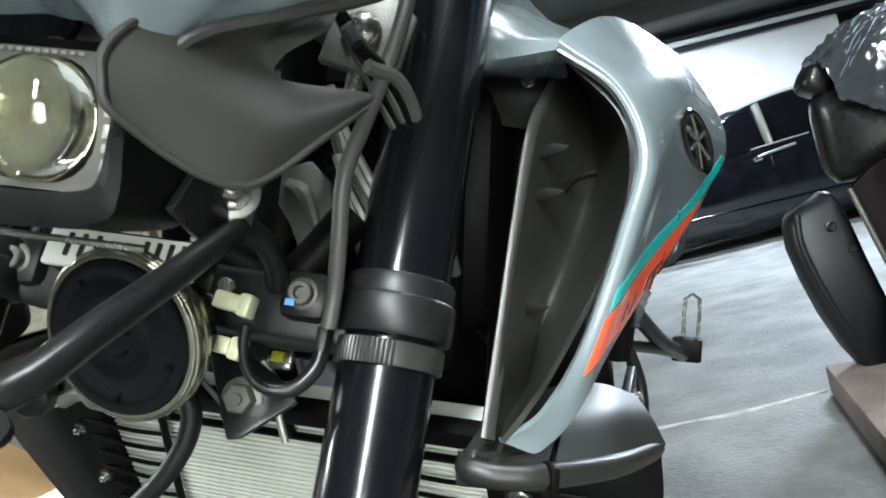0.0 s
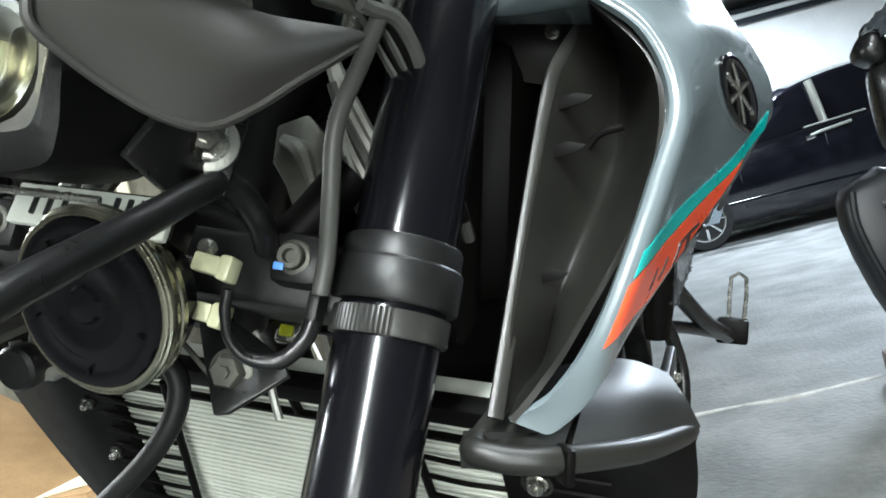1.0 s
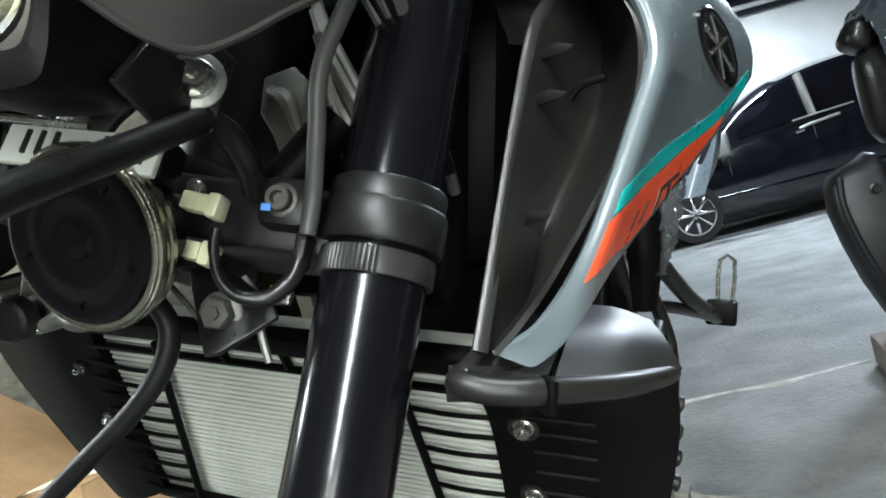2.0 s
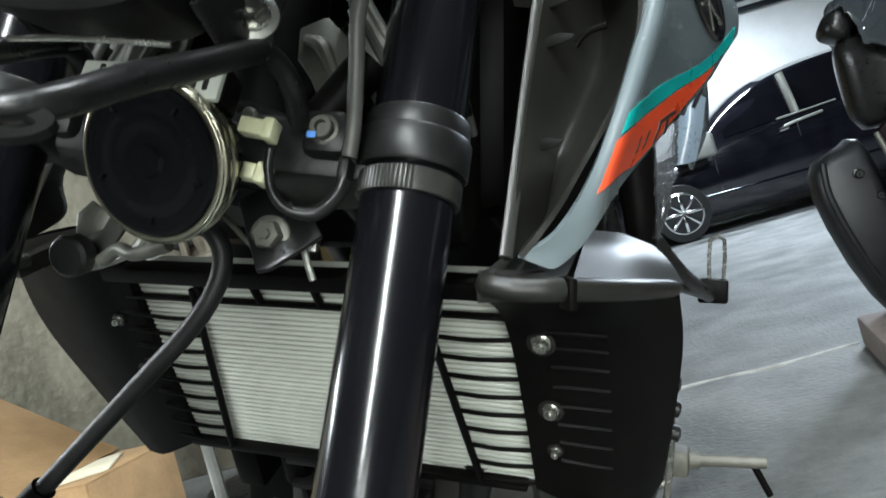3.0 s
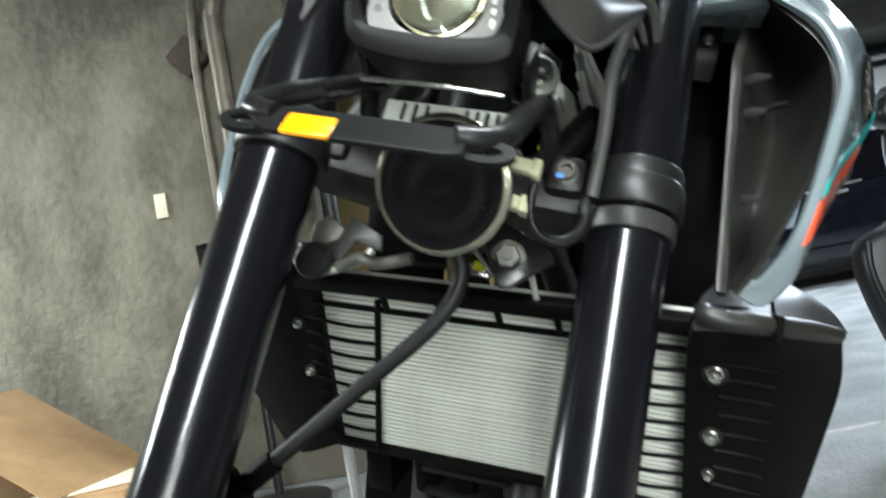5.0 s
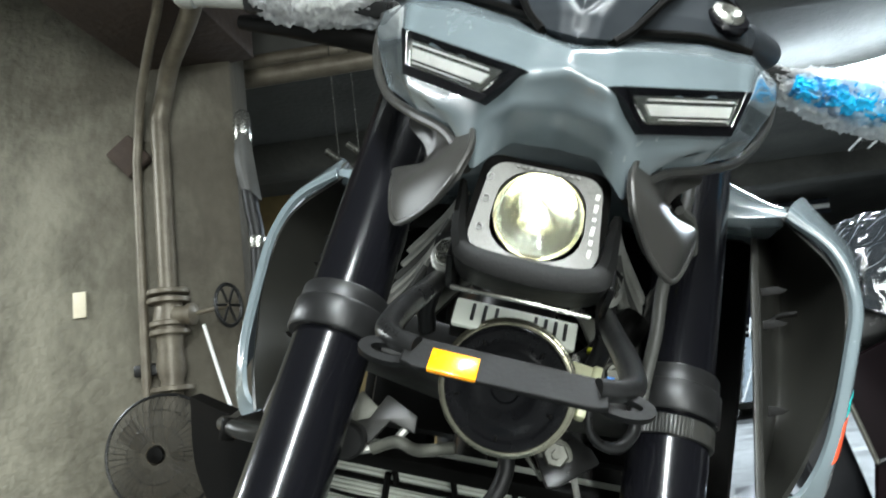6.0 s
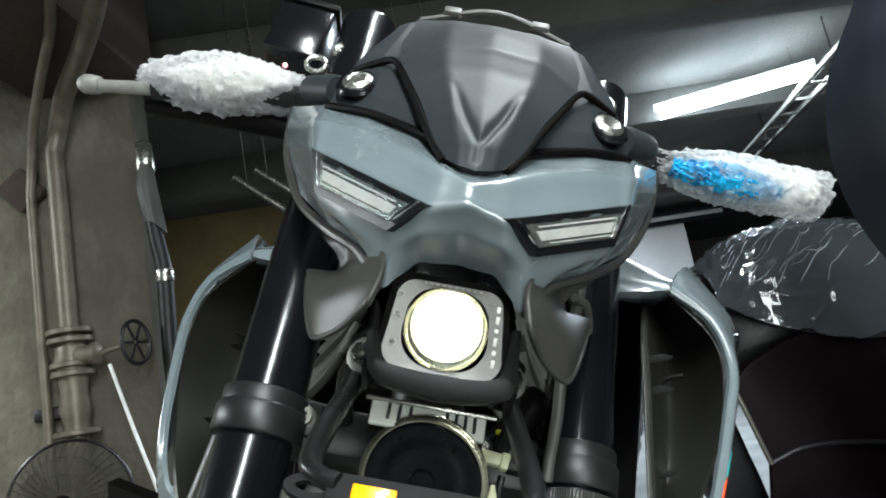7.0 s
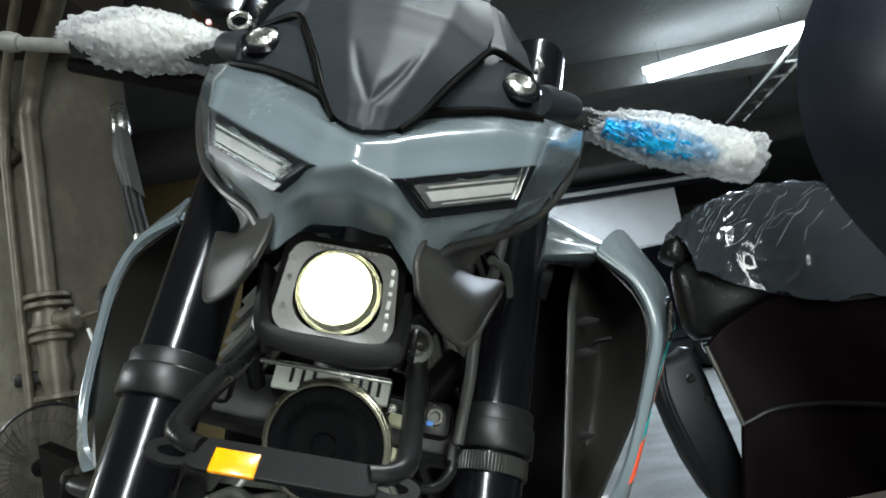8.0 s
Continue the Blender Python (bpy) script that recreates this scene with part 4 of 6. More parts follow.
POD = [[(.158, .0165, .706), (.190, .0290, .706), (.225, .0720, .7015), (.2505, .1240, .695)],
       [(.152, .0900, .6750), (.190, .0930, .675), (.226, .1050, .671), (.2530, .1320, .660)],
       [(.154, .1290, .6080), (.190, .1310, .608), (.224, .1430, .604), (.2470, .1640, .600)],
       [(.156, .1560, .5450), (.190, .1580, .535), (.222, .1680, .532), (.2400, .1860, .550)]]
# the other one is a straight-edged plate that ends in a low point
POD_R = [[tuple(RAD @ Vector(q)) for q in r] for r in (
    [(-.150, .014, .006), (-.200, .018, .010), (-.250, .017, -.002), (-.296, .014, -.020)],
    [(-.152, -.055, .004), (-.192, -.050, .010), (-.235, -.050, .004), (-.288, -.056, -.010)],
    [(-.153, -.120, .003), (-.183, -.125, .008), (-.215, -.128, .006), (-.254, -.124, -.002)],
    [(-.154, -.174, .002), (-.178, -.186, .004), (-.200, -.196, .004), (-.220, -.199, .000)])]


def grid_point(grid, u, v):
    """A place on a dense grid: u along its rows, v across."""
    i, j = u * (len(grid) - 1), v * (len(grid[0]) - 1)
    a, b = min(int(i), len(grid) - 2), min(int(j), len(grid[0]) - 2)
    return (grid[a][b].lerp(grid[a + 1][b], i - a)).lerp(grid[a][b + 1].lerp(grid[a + 1][b + 1], i - a), j - b)


for rows, s_ in ((POD, 1), (POD_R, -1)):
    grid = patch(rows, 5, 6)
    pod = bp("radiator_cover", sheet(grid, 0.012 * s_), MATTE, label="matte black radiator side cover", smooth=60)
    LID = [[(.157, .0150, .712), (.180, .0205, .7135), (.1995, .0300, .7125)], [(.160, .050, .720), (.182, .060, .723), (.199, .070, .724)], [(.165, .095, .724), (.183, .108, .729), (.196, .124, .730)]]
    LID2 = [[(.2025, .0330, .7120), (.228, .070, .708), (.2530, .1230, .700)], [(.201, .075, .726), (.222, .100, .722), (.2440, .1330, .712)], [(.198, .124, .731), (.215, .138, .728), (.2330, .1500, .720)]]
    for k, lid in enumerate((LID, LID2)):
        bp("cover_lid", sheet(patch(lid if s_ > 0 else flip(lid), 5, 5), -0.0115 * s_), LINER, pod, "smooth black upper lid", 60)
    bp("lid_rim", tube([(s_ * x, y, z) for x, y, z in ((.1620, .0260, .7125), (.1625, .0180, .7105), (.1670, .0160, .7100), (.1800, .0185, .7085), (.2000, .0290, .7080), (.2280, .0665, .7035),
                                                       (.2440, .1090, .6985), (.2480, .1250, .6970))], [.0058, .0064, .0064, .0064, .0064, .0062, .0056, .0046], 14, 4), LINER, pod, "rounded black rim under the lid", 60)
    bp("lid_clip", box((0.005, 0.012, 0.017), at(s_ * 0.2015, 0.0275, 0.7065) @ pose(0, 0, 0, 0, 0, s_ * 40), 0.0018), MATTE, pod)
    for u, r in ((.405, .0048), (.645, .0044), (.80, .0028)) if s_ > 0 else ((.26, .0030), (.50, .0030)):
        q = grid_point(grid, u, .17)
        bp("screw_cup", turned([(r * 1.9, -0.002), (r * 1.9, 0.0016), (r * 1.55, 0.0022), (r * 1.3, 0.0004), (0.0005, 0.0004)], along(q, q + Vector((0, -.4, -.18))), 24), LINER, pod)
        bp("cover_screw", bolt(q, q + Vector((0, -.4, -.18)), r, 0.006, False), STEEL, pod, "bright steel screw")
    for k in range(8 if s_ > 0 else 0):
        u = .36 + .068 * k
        bp("groove_bar", tube([grid_point(grid, u, v) + Vector((0, .0004, 0)) for v in (.20, .36, .52)], 0.0022, 8, 2), MATTE, pod)
    if s_ > 0:
        bp("lower_duct", turned([(0.010, 0), (0.012, 0.004), (0.012, 0.024), (0.010, 0.026)], along((s_ * .190, .150, .537), (s_ * .192, .130, .500)), 20), CAST, pod)

# ---- tank side panels ----
PANEL = [[(0.1775, 0.0217, 0.7244), (0.1945, 0.0300, 0.7175), (0.1990, 0.0370, 0.7185), (0.2030, 0.0460, 0.7220)],
         [(0.1960, 0.0289, 0.7375), (0.2078, 0.0390, 0.7365), (0.2130, 0.0480, 0.7370), (0.2180, 0.0650, 0.7405)],
         [(0.2114, 0.0462, 0.7707), (0.2201, 0.0525, 0.7716), (0.2235, 0.0800, 0.7690), (0.2320, 0.1500, 0.7650)],
         [(0.2251, 0.0771, 0.8289), (0.2347, 0.0849, 0.8297), (0.2400, 0.1250, 0.8230), (0.2580, 0.2400, 0.8000)],
         [(0.2305, 0.0965, 0.8680), (0.2402, 0.1055, 0.8687), (0.2500, 0.1650, 0.8650), (0.2740, 0.2850, 0.8400)],
         [(0.2150, 0.0990, 0.9020), (0.2247, 0.1084, 0.9063), (0.2500, 0.1750, 0.9120), (0.2815, 0.3000, 0.8950)],
         [(0.1834, 0.0998, 0.9240), (0.1867, 0.1071, 0.9355), (0.2080, 0.1700, 0.9570), (0.2440, 0.3000, 0.9560)]]


def smoothed(v, xs, ys):
    """A broken line with its corners rounded."""
    return sum(float(np.interp(v + d, xs, ys)) for d in (-.05, -.025, 0, .025, .05)) / 5


for rows, s_ in ((PANEL, 1), (flip(PANEL), -1)):
    grid = patch(rows, 8, 8)
    trim = lambda v: smoothed(v, (0, .33, .45, .60, .70, .763, .85, .894, 1.0), (0, 0, .10, .22, .300, .325, .430, .590, .80))
    shell = [[grid_point(grid, trim(j / 36) + (1 - trim(j / 36)) * i / 60, j / 36) for j in range(37)] for i in range(61)]
    panel = bp("tank_panel", sheet(shell, 0.004 * -s_), PAINT, label="glossy grey tank side panel with teal and orange stripe", smooth=60)

    def decal(name, u_of, v0, v1, mat, lift, label=""):
        g = []
        for i in range(41):
            v = v0 + (v1 - v0) * i / 40
            lo, hi = u_of(v)
            g.append([grid_point(grid, lo + (hi - lo) * j / 6, v) for j in range(7)])
        return bp(name, sheet(g, 0.0004 * s_, lift * -s_), mat, panel, label)
    low = lambda v: smoothed(v, (.20, .45, .70, .763, .85, .894, .97), (.264, .298, .335, .347, .465, .645, .80))
    mid = lambda v: smoothed(v, (.20, .275, .56, .719, .844, .925, 1.0), (.368, .378, .408, .455, .575, .69, .78))
    top_ = lambda v: smoothed(v, (.20, .29, .575, .731, .863, .975), (.398, .410, .446, .510, .650, .80))
    if s_ > 0:
        decal("orange_stripe", lambda v: (low(v), mid(v) - .006), 0.235, 0.90, ORANGE, -0.0006, "orange stripe")
        decal("teal_stripe", lambda v: (mid(v), top_(v)), 0.27, 0.97, TEAL, -0.0006, "teal stripe")
        # slanted black bars across the stripe
        for ua, va, ub, vb in ((.360, .675, .390, .663), (.374, .728, .406, .714), (.395, .788, .425, .769), (.427, .757, .468, .817), (.447, .790, .420, .825), (.446, .831, .467, .849),
                               (.475, .863, .505, .850), (.512, .898, .565, .886)):
            a, b = Vector((ua, va)), Vector((ub, vb))
            across = Vector((a.y - b.y, b.x - a.x)).normalized() * .0046
            g = [[grid_point(grid, *(a.lerp(b, k / 4) + across * j)) for j in (-1, 0, 1)] for k in range(5)]
            bp("letter_bar", sheet(g, 0.0022, 0.0011), INK, panel)

    # emblem, laid on the curved panel
    def on_panel(u, v, lift):
        du, dv = grid_point(grid, u + .01, v) - grid_point(grid, u - .01, v), grid_point(grid, u, v + .01) - grid_point(grid, u, v - .01)
        return grid_point(grid, u, v) + dv.cross(du).normalized() * lift * s_

    def in_oval(a, k, lift):
        c, d = math.cos(a) * k, math.sin(a) * k
        return on_panel(.742 + .048 * c + .018 * d, .756 - .094 * c + .105 * d, lift)
    ring_ = [2 * math.pi * k / 40 for k in range(40)]
    emblem = bp("emblem", rings(bmesh.new(), [[in_oval(a, k, h) for a in ring_] for k, h in ((1, -.001), (1, .0020), (.94, .0030), (.86, .0026), (.82, .0010), (.02, .0010))]), GLOSS, panel,
                "raised black oval emblem")
    for k in range(3):
        bp("emblem_bar", tube([in_oval(math.pi * k / 3, j, .0014) for j in (-.78, -.4, 0, .4, .78)], .0013, 8, 2), STEEL, emblem)
    # inner scoop
    f = (lambda x, y, z: (s_ * x, y, z))
    liner = bp("scoop_liner", sheet(patch([[f(.1690, .0250, .722), f(.175, .045, .726), f(.1800, .0210, .724)],
                                           [f(.1690, .0330, .738), f(.180, .078, .741), f(.1890, .0300, .737)],
                                           [f(.1690, .0480, .770), f(.185, .085, .775), f(.2010, .0450, .760)],
                                           [f(.1680, .0900, .840), f(.195, .158, .835), f(.2260, .0840, .825)],
                                           [f(.1680, .1250, .885), f(.195, .180, .885), f(.2240, .1040, .885)],
                                           [f(.1730, .1870, .932), f(.185, .180, .930), f(.1820, .1090, .928)]], 6, 6), 0.003 * s_), LINER, panel, "smooth black scoop liner", 60)
    bp("scoop_strip", tube([f(.1735, .1890, .932), f(.1690, .1400, .900), f(.1670, .1160, .8785), f(.1680, .0850, .830), f(.1695, .0500, .770), f(.1706, .0230, .724)],
                           0.0040, 10, flat=0.55), SATIN, panel, "grey strip along the scoop")
    for u, w in ((.78, .010), (.842, .013), (.868, .012)):
        bp("vane", slab([(0, -.004), (.016, .001), (.020, .0045), (.010, .006), (0, .003)], .0010, at(s_ * .171, .070 + (u - .78) * .5, u) @ pose(0, 0, 0, 80, 0, 0 if s_ > 0 else 180), .0003), MATTE, liner)
    bp("ledge", tube([f(.1802, .140, .8407), f(.1894, .140, .8532), f(.2033, .140, .8579)], .0022, 8, 3), MATTE, liner, "curved ledge in the liner")

# ---- tank, frame and body behind the forks ----
TANK = [[(0, .165, .930), (.06, .165, .926), (.131, .160, .924), (.180, .160, .9215)], [(0, .100, .955), (.06, .104, .945), (.125, .116, .925), (.186, .112, .928)],
        [(0, .10, 1.03), (.06, .11, 1.005), (.118, .14, .966), (.190, .155, .938)], [(0, .22, 1.08), (.07, .22, 1.04), (.130, .22, .976), (.198, .205, .942)],
        [(0, .40, 1.07), (.08, .40, 1.03), (.150, .38, .970), (.215, .31, .938)], [(0, .55, .96), (.07, .55, .95), (.110, .54, .91), (.140, .50, .880)]]
tank = bp("fuel_tank", sheet(patch(mirrored(TANK), 5, 5), 0.004), PAINT, label="glossy grey fuel tank", smooth=60)
# black filler added so that the gap behind the horn stays dark
bp("horn_gap_filler", box((0.250, 0.05, 0.19), at(-0.020, 0.185, 0.805), 0.02), MATTE, label="black filler added behind the horn")
# black blockers added to keep the space beside the forks dark
for s_ in (-1, 1):
    bp("side_blocker", box((0.080, 0.04, 0.30), at(s_ * 0.145, 0.275, 0.785), 0.012), MATTE, label="black blocker added inside the side panel")
for s_ in (-1, 1):
    cover = bp("tank_bracket", sheet(patch([[(s_ * .090, .225, .936), (s_ * .120, .222, .936), (s_ * .154, .225, .938)], [(s_ * .092, .225, .916), (s_ * .120, .220, .914), (s_ * .150, .222, .912)],
                                            [(s_ * .098, .228, .900), (s_ * .120, .226, .894), (s_ * .146, .228, .890)]], 4, 4), .004 * s_), SATIN, label="dark satin bracket under the tank", smooth=60)
    bp("bracket_screw", bolt((s_ * .1414, .2215, .926), (s_ * .15, .1, .92), .004, .004), STEEL, cover, "bright screw")
core = bp("air_box", box((0.25, 0.36, 0.20), at(0, 0.385, 0.83), 0.03), MATTE, label="black air box and wiring behind the steering head")
bp("head_tube", moved(turned([(0.026, -0.025), (0.030, -0.02), (0.030, 0.20), (0.028, 0.21)], at(0, 0.055, 0.03)), STEER), CAST, label="black steering head")
for s_ in (-1, 1):
    bp("frame_tube", tube([(s_ * .030, .10, .850), (s_ * .075, .20, .80), (s_ * .105, .36, .70), (s_ * .110, .52, .58)], 0.020, 14), STEELBLACK, label="black steel frame tube")
    bp("frame_tube", tube([(s_ * .025, .09, .790), (s_ * .050, .20, .68), (s_ * .060, .26, .52), (s_ * .065, .30, .40)], 0.016, 14), STEELBLACK, label="black steel frame tube")
    outline = [(.034, .112), (.050, .120), (.064, .108), (.072, .084), (.070, .060), (.062, .052), (.054, .066), (.046, .080), (.036, .092)]
    fp = sp("gusset", slab([(s_ * x, z) for x, z in outline], .006, at(0, .016, 0) @ pose(0, 0, 0, 90, 0, 0), .0018), REG, label="grey cast gusset plate")
    sp("gusset_hole", turned([(.0032, 0), (.0032, .0075)], at(s_ * .0595, .0165, .0700) @ pose(0, 0, 0, 90, 0, 0), 16), INK, fp)
    sp("gusset_rib", tube([(s_ * .040, .009, .104), (s_ * .052, .007, .098), (s_ * .062, .009, .080)], [.003, .005, .003], 8), REG, fp)
    for k in range(6):
        sp("hose_strand", tube([(s_ * (.0560 + .0032 * k), -.0030 + .0036 * k, .1600 - .0121 * k), (s_ * (.0655 + .0032 * k), .0050 + .0036 * k, .1400 - .0121 * k),
                                (s_ * (.0880 + .0022 * k), .0170 + .0029 * k, .1080 - .0104 * k)], .0034, 8), (ALLOY, CABLEGREY)[k % 3 == 2], label="diagonal bare metal strand")
    bp("frame_bolt", bolt((s_ * .100, .2700, .823), (s_ * .12, .1, .82), 0.005, 0.006), STEEL, core, "bright bolt")
for k in range(5):
    bp("harness", tube([(.080 + .006 * k, .020, .945 - .01 * k), (.100 + .004 * k, .050, .890), (.120, .085 + .01 * k, .840 - .012 * k)], 0.0038, 8), (CABLEGREY, MATTE)[k % 2],
       label="grey wiring harness strand")
bp("yellow_tag", box((.006, .004, .008), at(.082, .012, .925), .001), YELLOW, label="yellow paint mark")
sp("yellow_tag", box((.004, .003, .004), at(.0518, -.0170, .0505), .001), YELLOW, label="yellow paint mark")
bp("wiring_loom", tube([(-.05, .02, .79), (0, .035, .80), (.05, .03, .79), (.085, .05, .83)], 0.012, 10), MATTE, label="taped black wire bundle")
# engine below
engine = bp("engine", box((0.26, 0.34, 0.24), at(0, 0.44, 0.40), 0.03), ENGINE, label="dark grey engine with finned covers")
bp("cylinder", box((0.15, 0.16, 0.20), at(0, 0.31, 0.52) @ pose(0, 0, 0, 20, 0, 0), 0.014), CAST, engine)
for k in range(6):
    bp("cooling_fin", box((0.17, 0.18, 0.006), at(0, 0.31 + (0.026 * k - 0.06) * -0.36, 0.50 + 0.026 * k - 0.06) @ pose(0, 0, 0, 20, 0, 0), 0.002), CAST, engine)
for s_ in (-1, 1):
    cov = bp("crank_cover", turned([(0.088, 0.0), (0.090, 0.018), (0.076, 0.030), (0.050, 0.034), (0.046, 0.028), (0.004, 0.030)],
                                   along((s_ * 0.128, 0.44, 0.37), (s_ * 0.30, 0.44, 0.37)), 40), ENGINE, engine, "round cast crankcase cover")
    for k in range(7):
        a = radians(51 * k + 12)
        bp("cover_bolt", bolt((s_ * 0.140, 0.44 + 0.088 * math.cos(a), 0.37 + 0.088 * math.sin(a)), (s_ * 0.4, 0.44 + 0.088 * math.cos(a), 0.37 + 0.088 * math.sin(a)), 0.005, 0.006),
           STEEL, cov)
    bp("engine_hanger", slab([(-.03, -.06), (.03, -.05), (.025, .05), (-.02, .06)], .006, at(s_ * .085, .262, .47) @ pose(0, 0, 0, 70, 0, 90), .001), CAST, engine)
bp("oil_filter", turned([(0.030, 0), (0.033, 0.006), (0.033, 0.05), (0.028, 0.056)], along((0.045, 0.27, 0.40), (0.05, 0.1, 0.39)), 32), MATTE, engine)
bp("starter", turned([(0.028, 0), (0.030, 0.01), (0.030, 0.09), (0.02, 0.10)], along((-0.07, 0.285, 0.475), (0.1, 0.285, 0.475)), 28), CAST, engine)
header = bp("exhaust_header", tube([(.020, .250, .560), (.030, .185, .500), (.034, .175, .420), (.030, .200, .300), (.020, .30, .20), (.03, .50, .16)], 0.019, 18), CAST,
            label="dark steel exhaust header pipe")
bp("flange", box((0.070, 0.012, 0.035), at(.020, .235, .560) @ pose(0, 0, 0, 30, 0, 0), .004), STEEL, header)
bp("silencer", tube([(-.06, .55, .17), (-.14, .75, .26), (-.16, 1.15, .38)], [0.03, 0.05, 0.055], 20), CAST, label="short dark silencer")
bp("white_stay", tube([(-.168, .200, .545), (-.136, .200, .440)], 0.0056, 8, 1), WHITE, label="white painted stay rod")
bp("clutch_arm", box((.05, .018, .016), at(-.05, .25, .455) @ pose(0, 0, 0, 0, -20, 10), .004), ALLOY, engine)
bp("coolant_hose", tube([(.10, .200, .545), (.09, .215, .50), (.07, .235, .46), (.06, .27, .43)], 0.014, 14), RUBBER, label="black rubber coolant hose")
# black filler added to darken the gap under the radiator
bp("belly_filler", box((0.24, 0.02, 0.20), at(-.065, .300, .470), .008), MATTE, engine)
# casings and fittings under the radiator
front_case = bp("front_casing", box((0.085, 0.03, 0.15), at(0.098, 0.235, 0.455) @ pose(0, 0, 0, 14, 0, 6), 0.008), ENGINE, engine, "pale cast front casing")
bp("recess", box((0.030, 0.012, 0.052), at(0.097, 0.2185, 0.437) @ pose(0, 0, 0, 14, 0, 6), 0.006), INK, front_case)
bp("water_pump", turned([(0.022, 0), (0.025, 0.006), (0.025, 0.02), (0.019, 0.026), (0.008, 0.028)], along((0.118, 0.240, 0.432), (0.122, 0.10, 0.42)), 28), MATTE, engine)
bp("pump_casing", box((0.070, 0.04, 0.13), at(0.170, 0.265, 0.455) @ pose(0, 0, 0, 12, 0, -10), 0.012), REG, engine, "pale cast pump casing")
for k, (x, y, z) in enumerate(((.199, .215, .498), (.166, .225, .437), (.192, .235, .424), (-.098, .215, .470), (-.050, .215, .478), (.060, .222, .505), (.132, .222, .505))):
    bp("case_bolt", bolt((x, y, z), (x, y - .2, z - .05), .0044, .008), STEEL, engine, "bright bolt")
for x in (.160, .172, .186):
    bp("pipe_line", tube([(x, .215, .500), (x + .002, .22, .45), (x - .004, .24, .38)], .0026, 8), GLOSS, engine)
for x, z, w in ((-.135, .505, .030), (-.085, .512, .026), (-.045, .508, .024), (.010, .500, .030)):
    bp("engine_rib", box((w, .05, .05), at(x, .245, z) @ pose(0, 0, 0, 20, 0, 0), .006), (ENGINE, MATTE)[int(x * 1000) % 2], engine)
bp("stay_wedge", slab([(0, 0), (.045, .012), (.050, .026), (.006, .018)], .012, at(-.135, .235, .440) @ pose(0, 0, 0, 80, 0, 0), .003), REG, engine)
bp("link_arm", tube([(-.10, .212, .468), (-.05, .208, .462), (-.02, .215, .452)], .006, 8), REG, engine)
knee = bp("side_fairing", tube([(.172, .560, .870), (.176, .5614, .8244), (.181, .5575, .7708), (.188, .5542, .7138), (.190, .56, .65)], [.018, .022, .022, .018, .012], 16, 6, flat=1.2), MATTE, label="black side fairing in clear film")
bp("fairing_film", crumpled((.211, .575, .85), (.199, .558, .69), [.014, .019, .020, .018, .010], .008, 17), SPARKLE, knee, "crinkled clear film", 70)
bp("fairing_plate", sheet(patch([[(.226, .584, .862), (.242, .580, .862), (.256, .593, .853)], [(.222, .578, .820), (.240, .574, .818), (.253, .588, .816)], [(.219, .572, .777), (.232, .570, .776), (.247, .583, .780)]], 4, 4), .006), PALEBLUE, knee, "pale blue-grey fairing plate", 60)
bp("rear_cowl_tip", sheet(patch([[(.232, .56, .93), (.250, .66, .92), (.255, .74, .90)], [(.236, .58, .86), (.254, .67, .85), (.258, .74, .83)], [(.222, .62, .79), (.236, .68, .78), (.240, .72, .77)]], 4, 4), .004), PAINT, label="blue-grey body side piece", smooth=60)
# foot rests, levers, rear
peg = bp("foot_rest", tube([(.180, .735, .352), (.235, .735, .358), (.258, .735, .360)], [.014, .014, .011], 12, 1), PALECAST, label="bare metal foot rest with a feeler")
bp("peg_bar", tube([(.255, .735, .360), (.345, .74, .366)], .0085, 12, 1), PALECAST, peg)
bp("peg_block", box((.060, .042, .040), at(.215, .735, .356), .008), PALECAST, peg)
for y, z in ((.715, .385), (.728, .322), (.752, .330)):
    bp("peg_bolt", bolt((.205, y, z), (.4, y, z), .008, .010), STEEL, peg, "bright bolt")
bp("feeler", tube([(.330, .742, .358), (.352, .745, .318)], .0050, 8, 1), MATTE, peg, "black feeler pin")
bp("shift_lever", tube([(.170, .66, .40), (.190, .55, .385), (.197, .455, .373)], .007, 10), STEELBLACK, label="black gear lever")
bp("shift_rubber", tube([(.205, .455, .370), (.232, .4535, .368), (.258, .452, .366)], .0085, 14, 1), RUBBER, label="black rubber gear pedal")
bp("side_stand", tube([(.12, .62, .26), (.20, .70, .12), (.245, .76, .02)], .012, 12), STEELBLACK, label="black side stand")
hang = bp("rear_hanger", tube([(.150, .86, .70), (.215, 1.08, .58), (.262, 1.26, .515)], .015, 12), STEELBLACK, label="black rear foot rest hanger")
bp("hanger_strut", tube([(.160, .96, .585), (.215, 1.12, .55), (.262, 1.27, .512)], .011, 10), STEELBLACK, hang)
bp("rear_peg", box((.06, .034, .05), at(.270, 1.290, .520), .006), MATTE, hang)
bp("grab_loop", tube([(.262, 1.30, .545), (.262, 1.31, .625), (.290, 1.31, .625), (.290, 1.30, .545)], .004, 8, 2), STEEL, hang, "bare wire loop")
bp("seat", sheet(patch(mirrored([[(0, .54, .93), (.06, .54, .92), (.11, .55, .88)], [(0, .75, .84), (.09, .75, .83), (.13, .75, .79)], [(0, 1.0, .86), (.08, 1.0, .85), (.11, 1.0, .81)],
                                 [(0, 1.3, .93), (.05, 1.3, .92), (.08, 1.3, .89)]]), 5, 5), 0.03), VINYL, label="black vinyl saddle", smooth=60)
bp("tail_body", box((.18, .75, .10), at(0, .95, .74) @ pose(0, 0, 0, 6, 0, 0), .03), PAINT, label="glossy grey tail fairing")
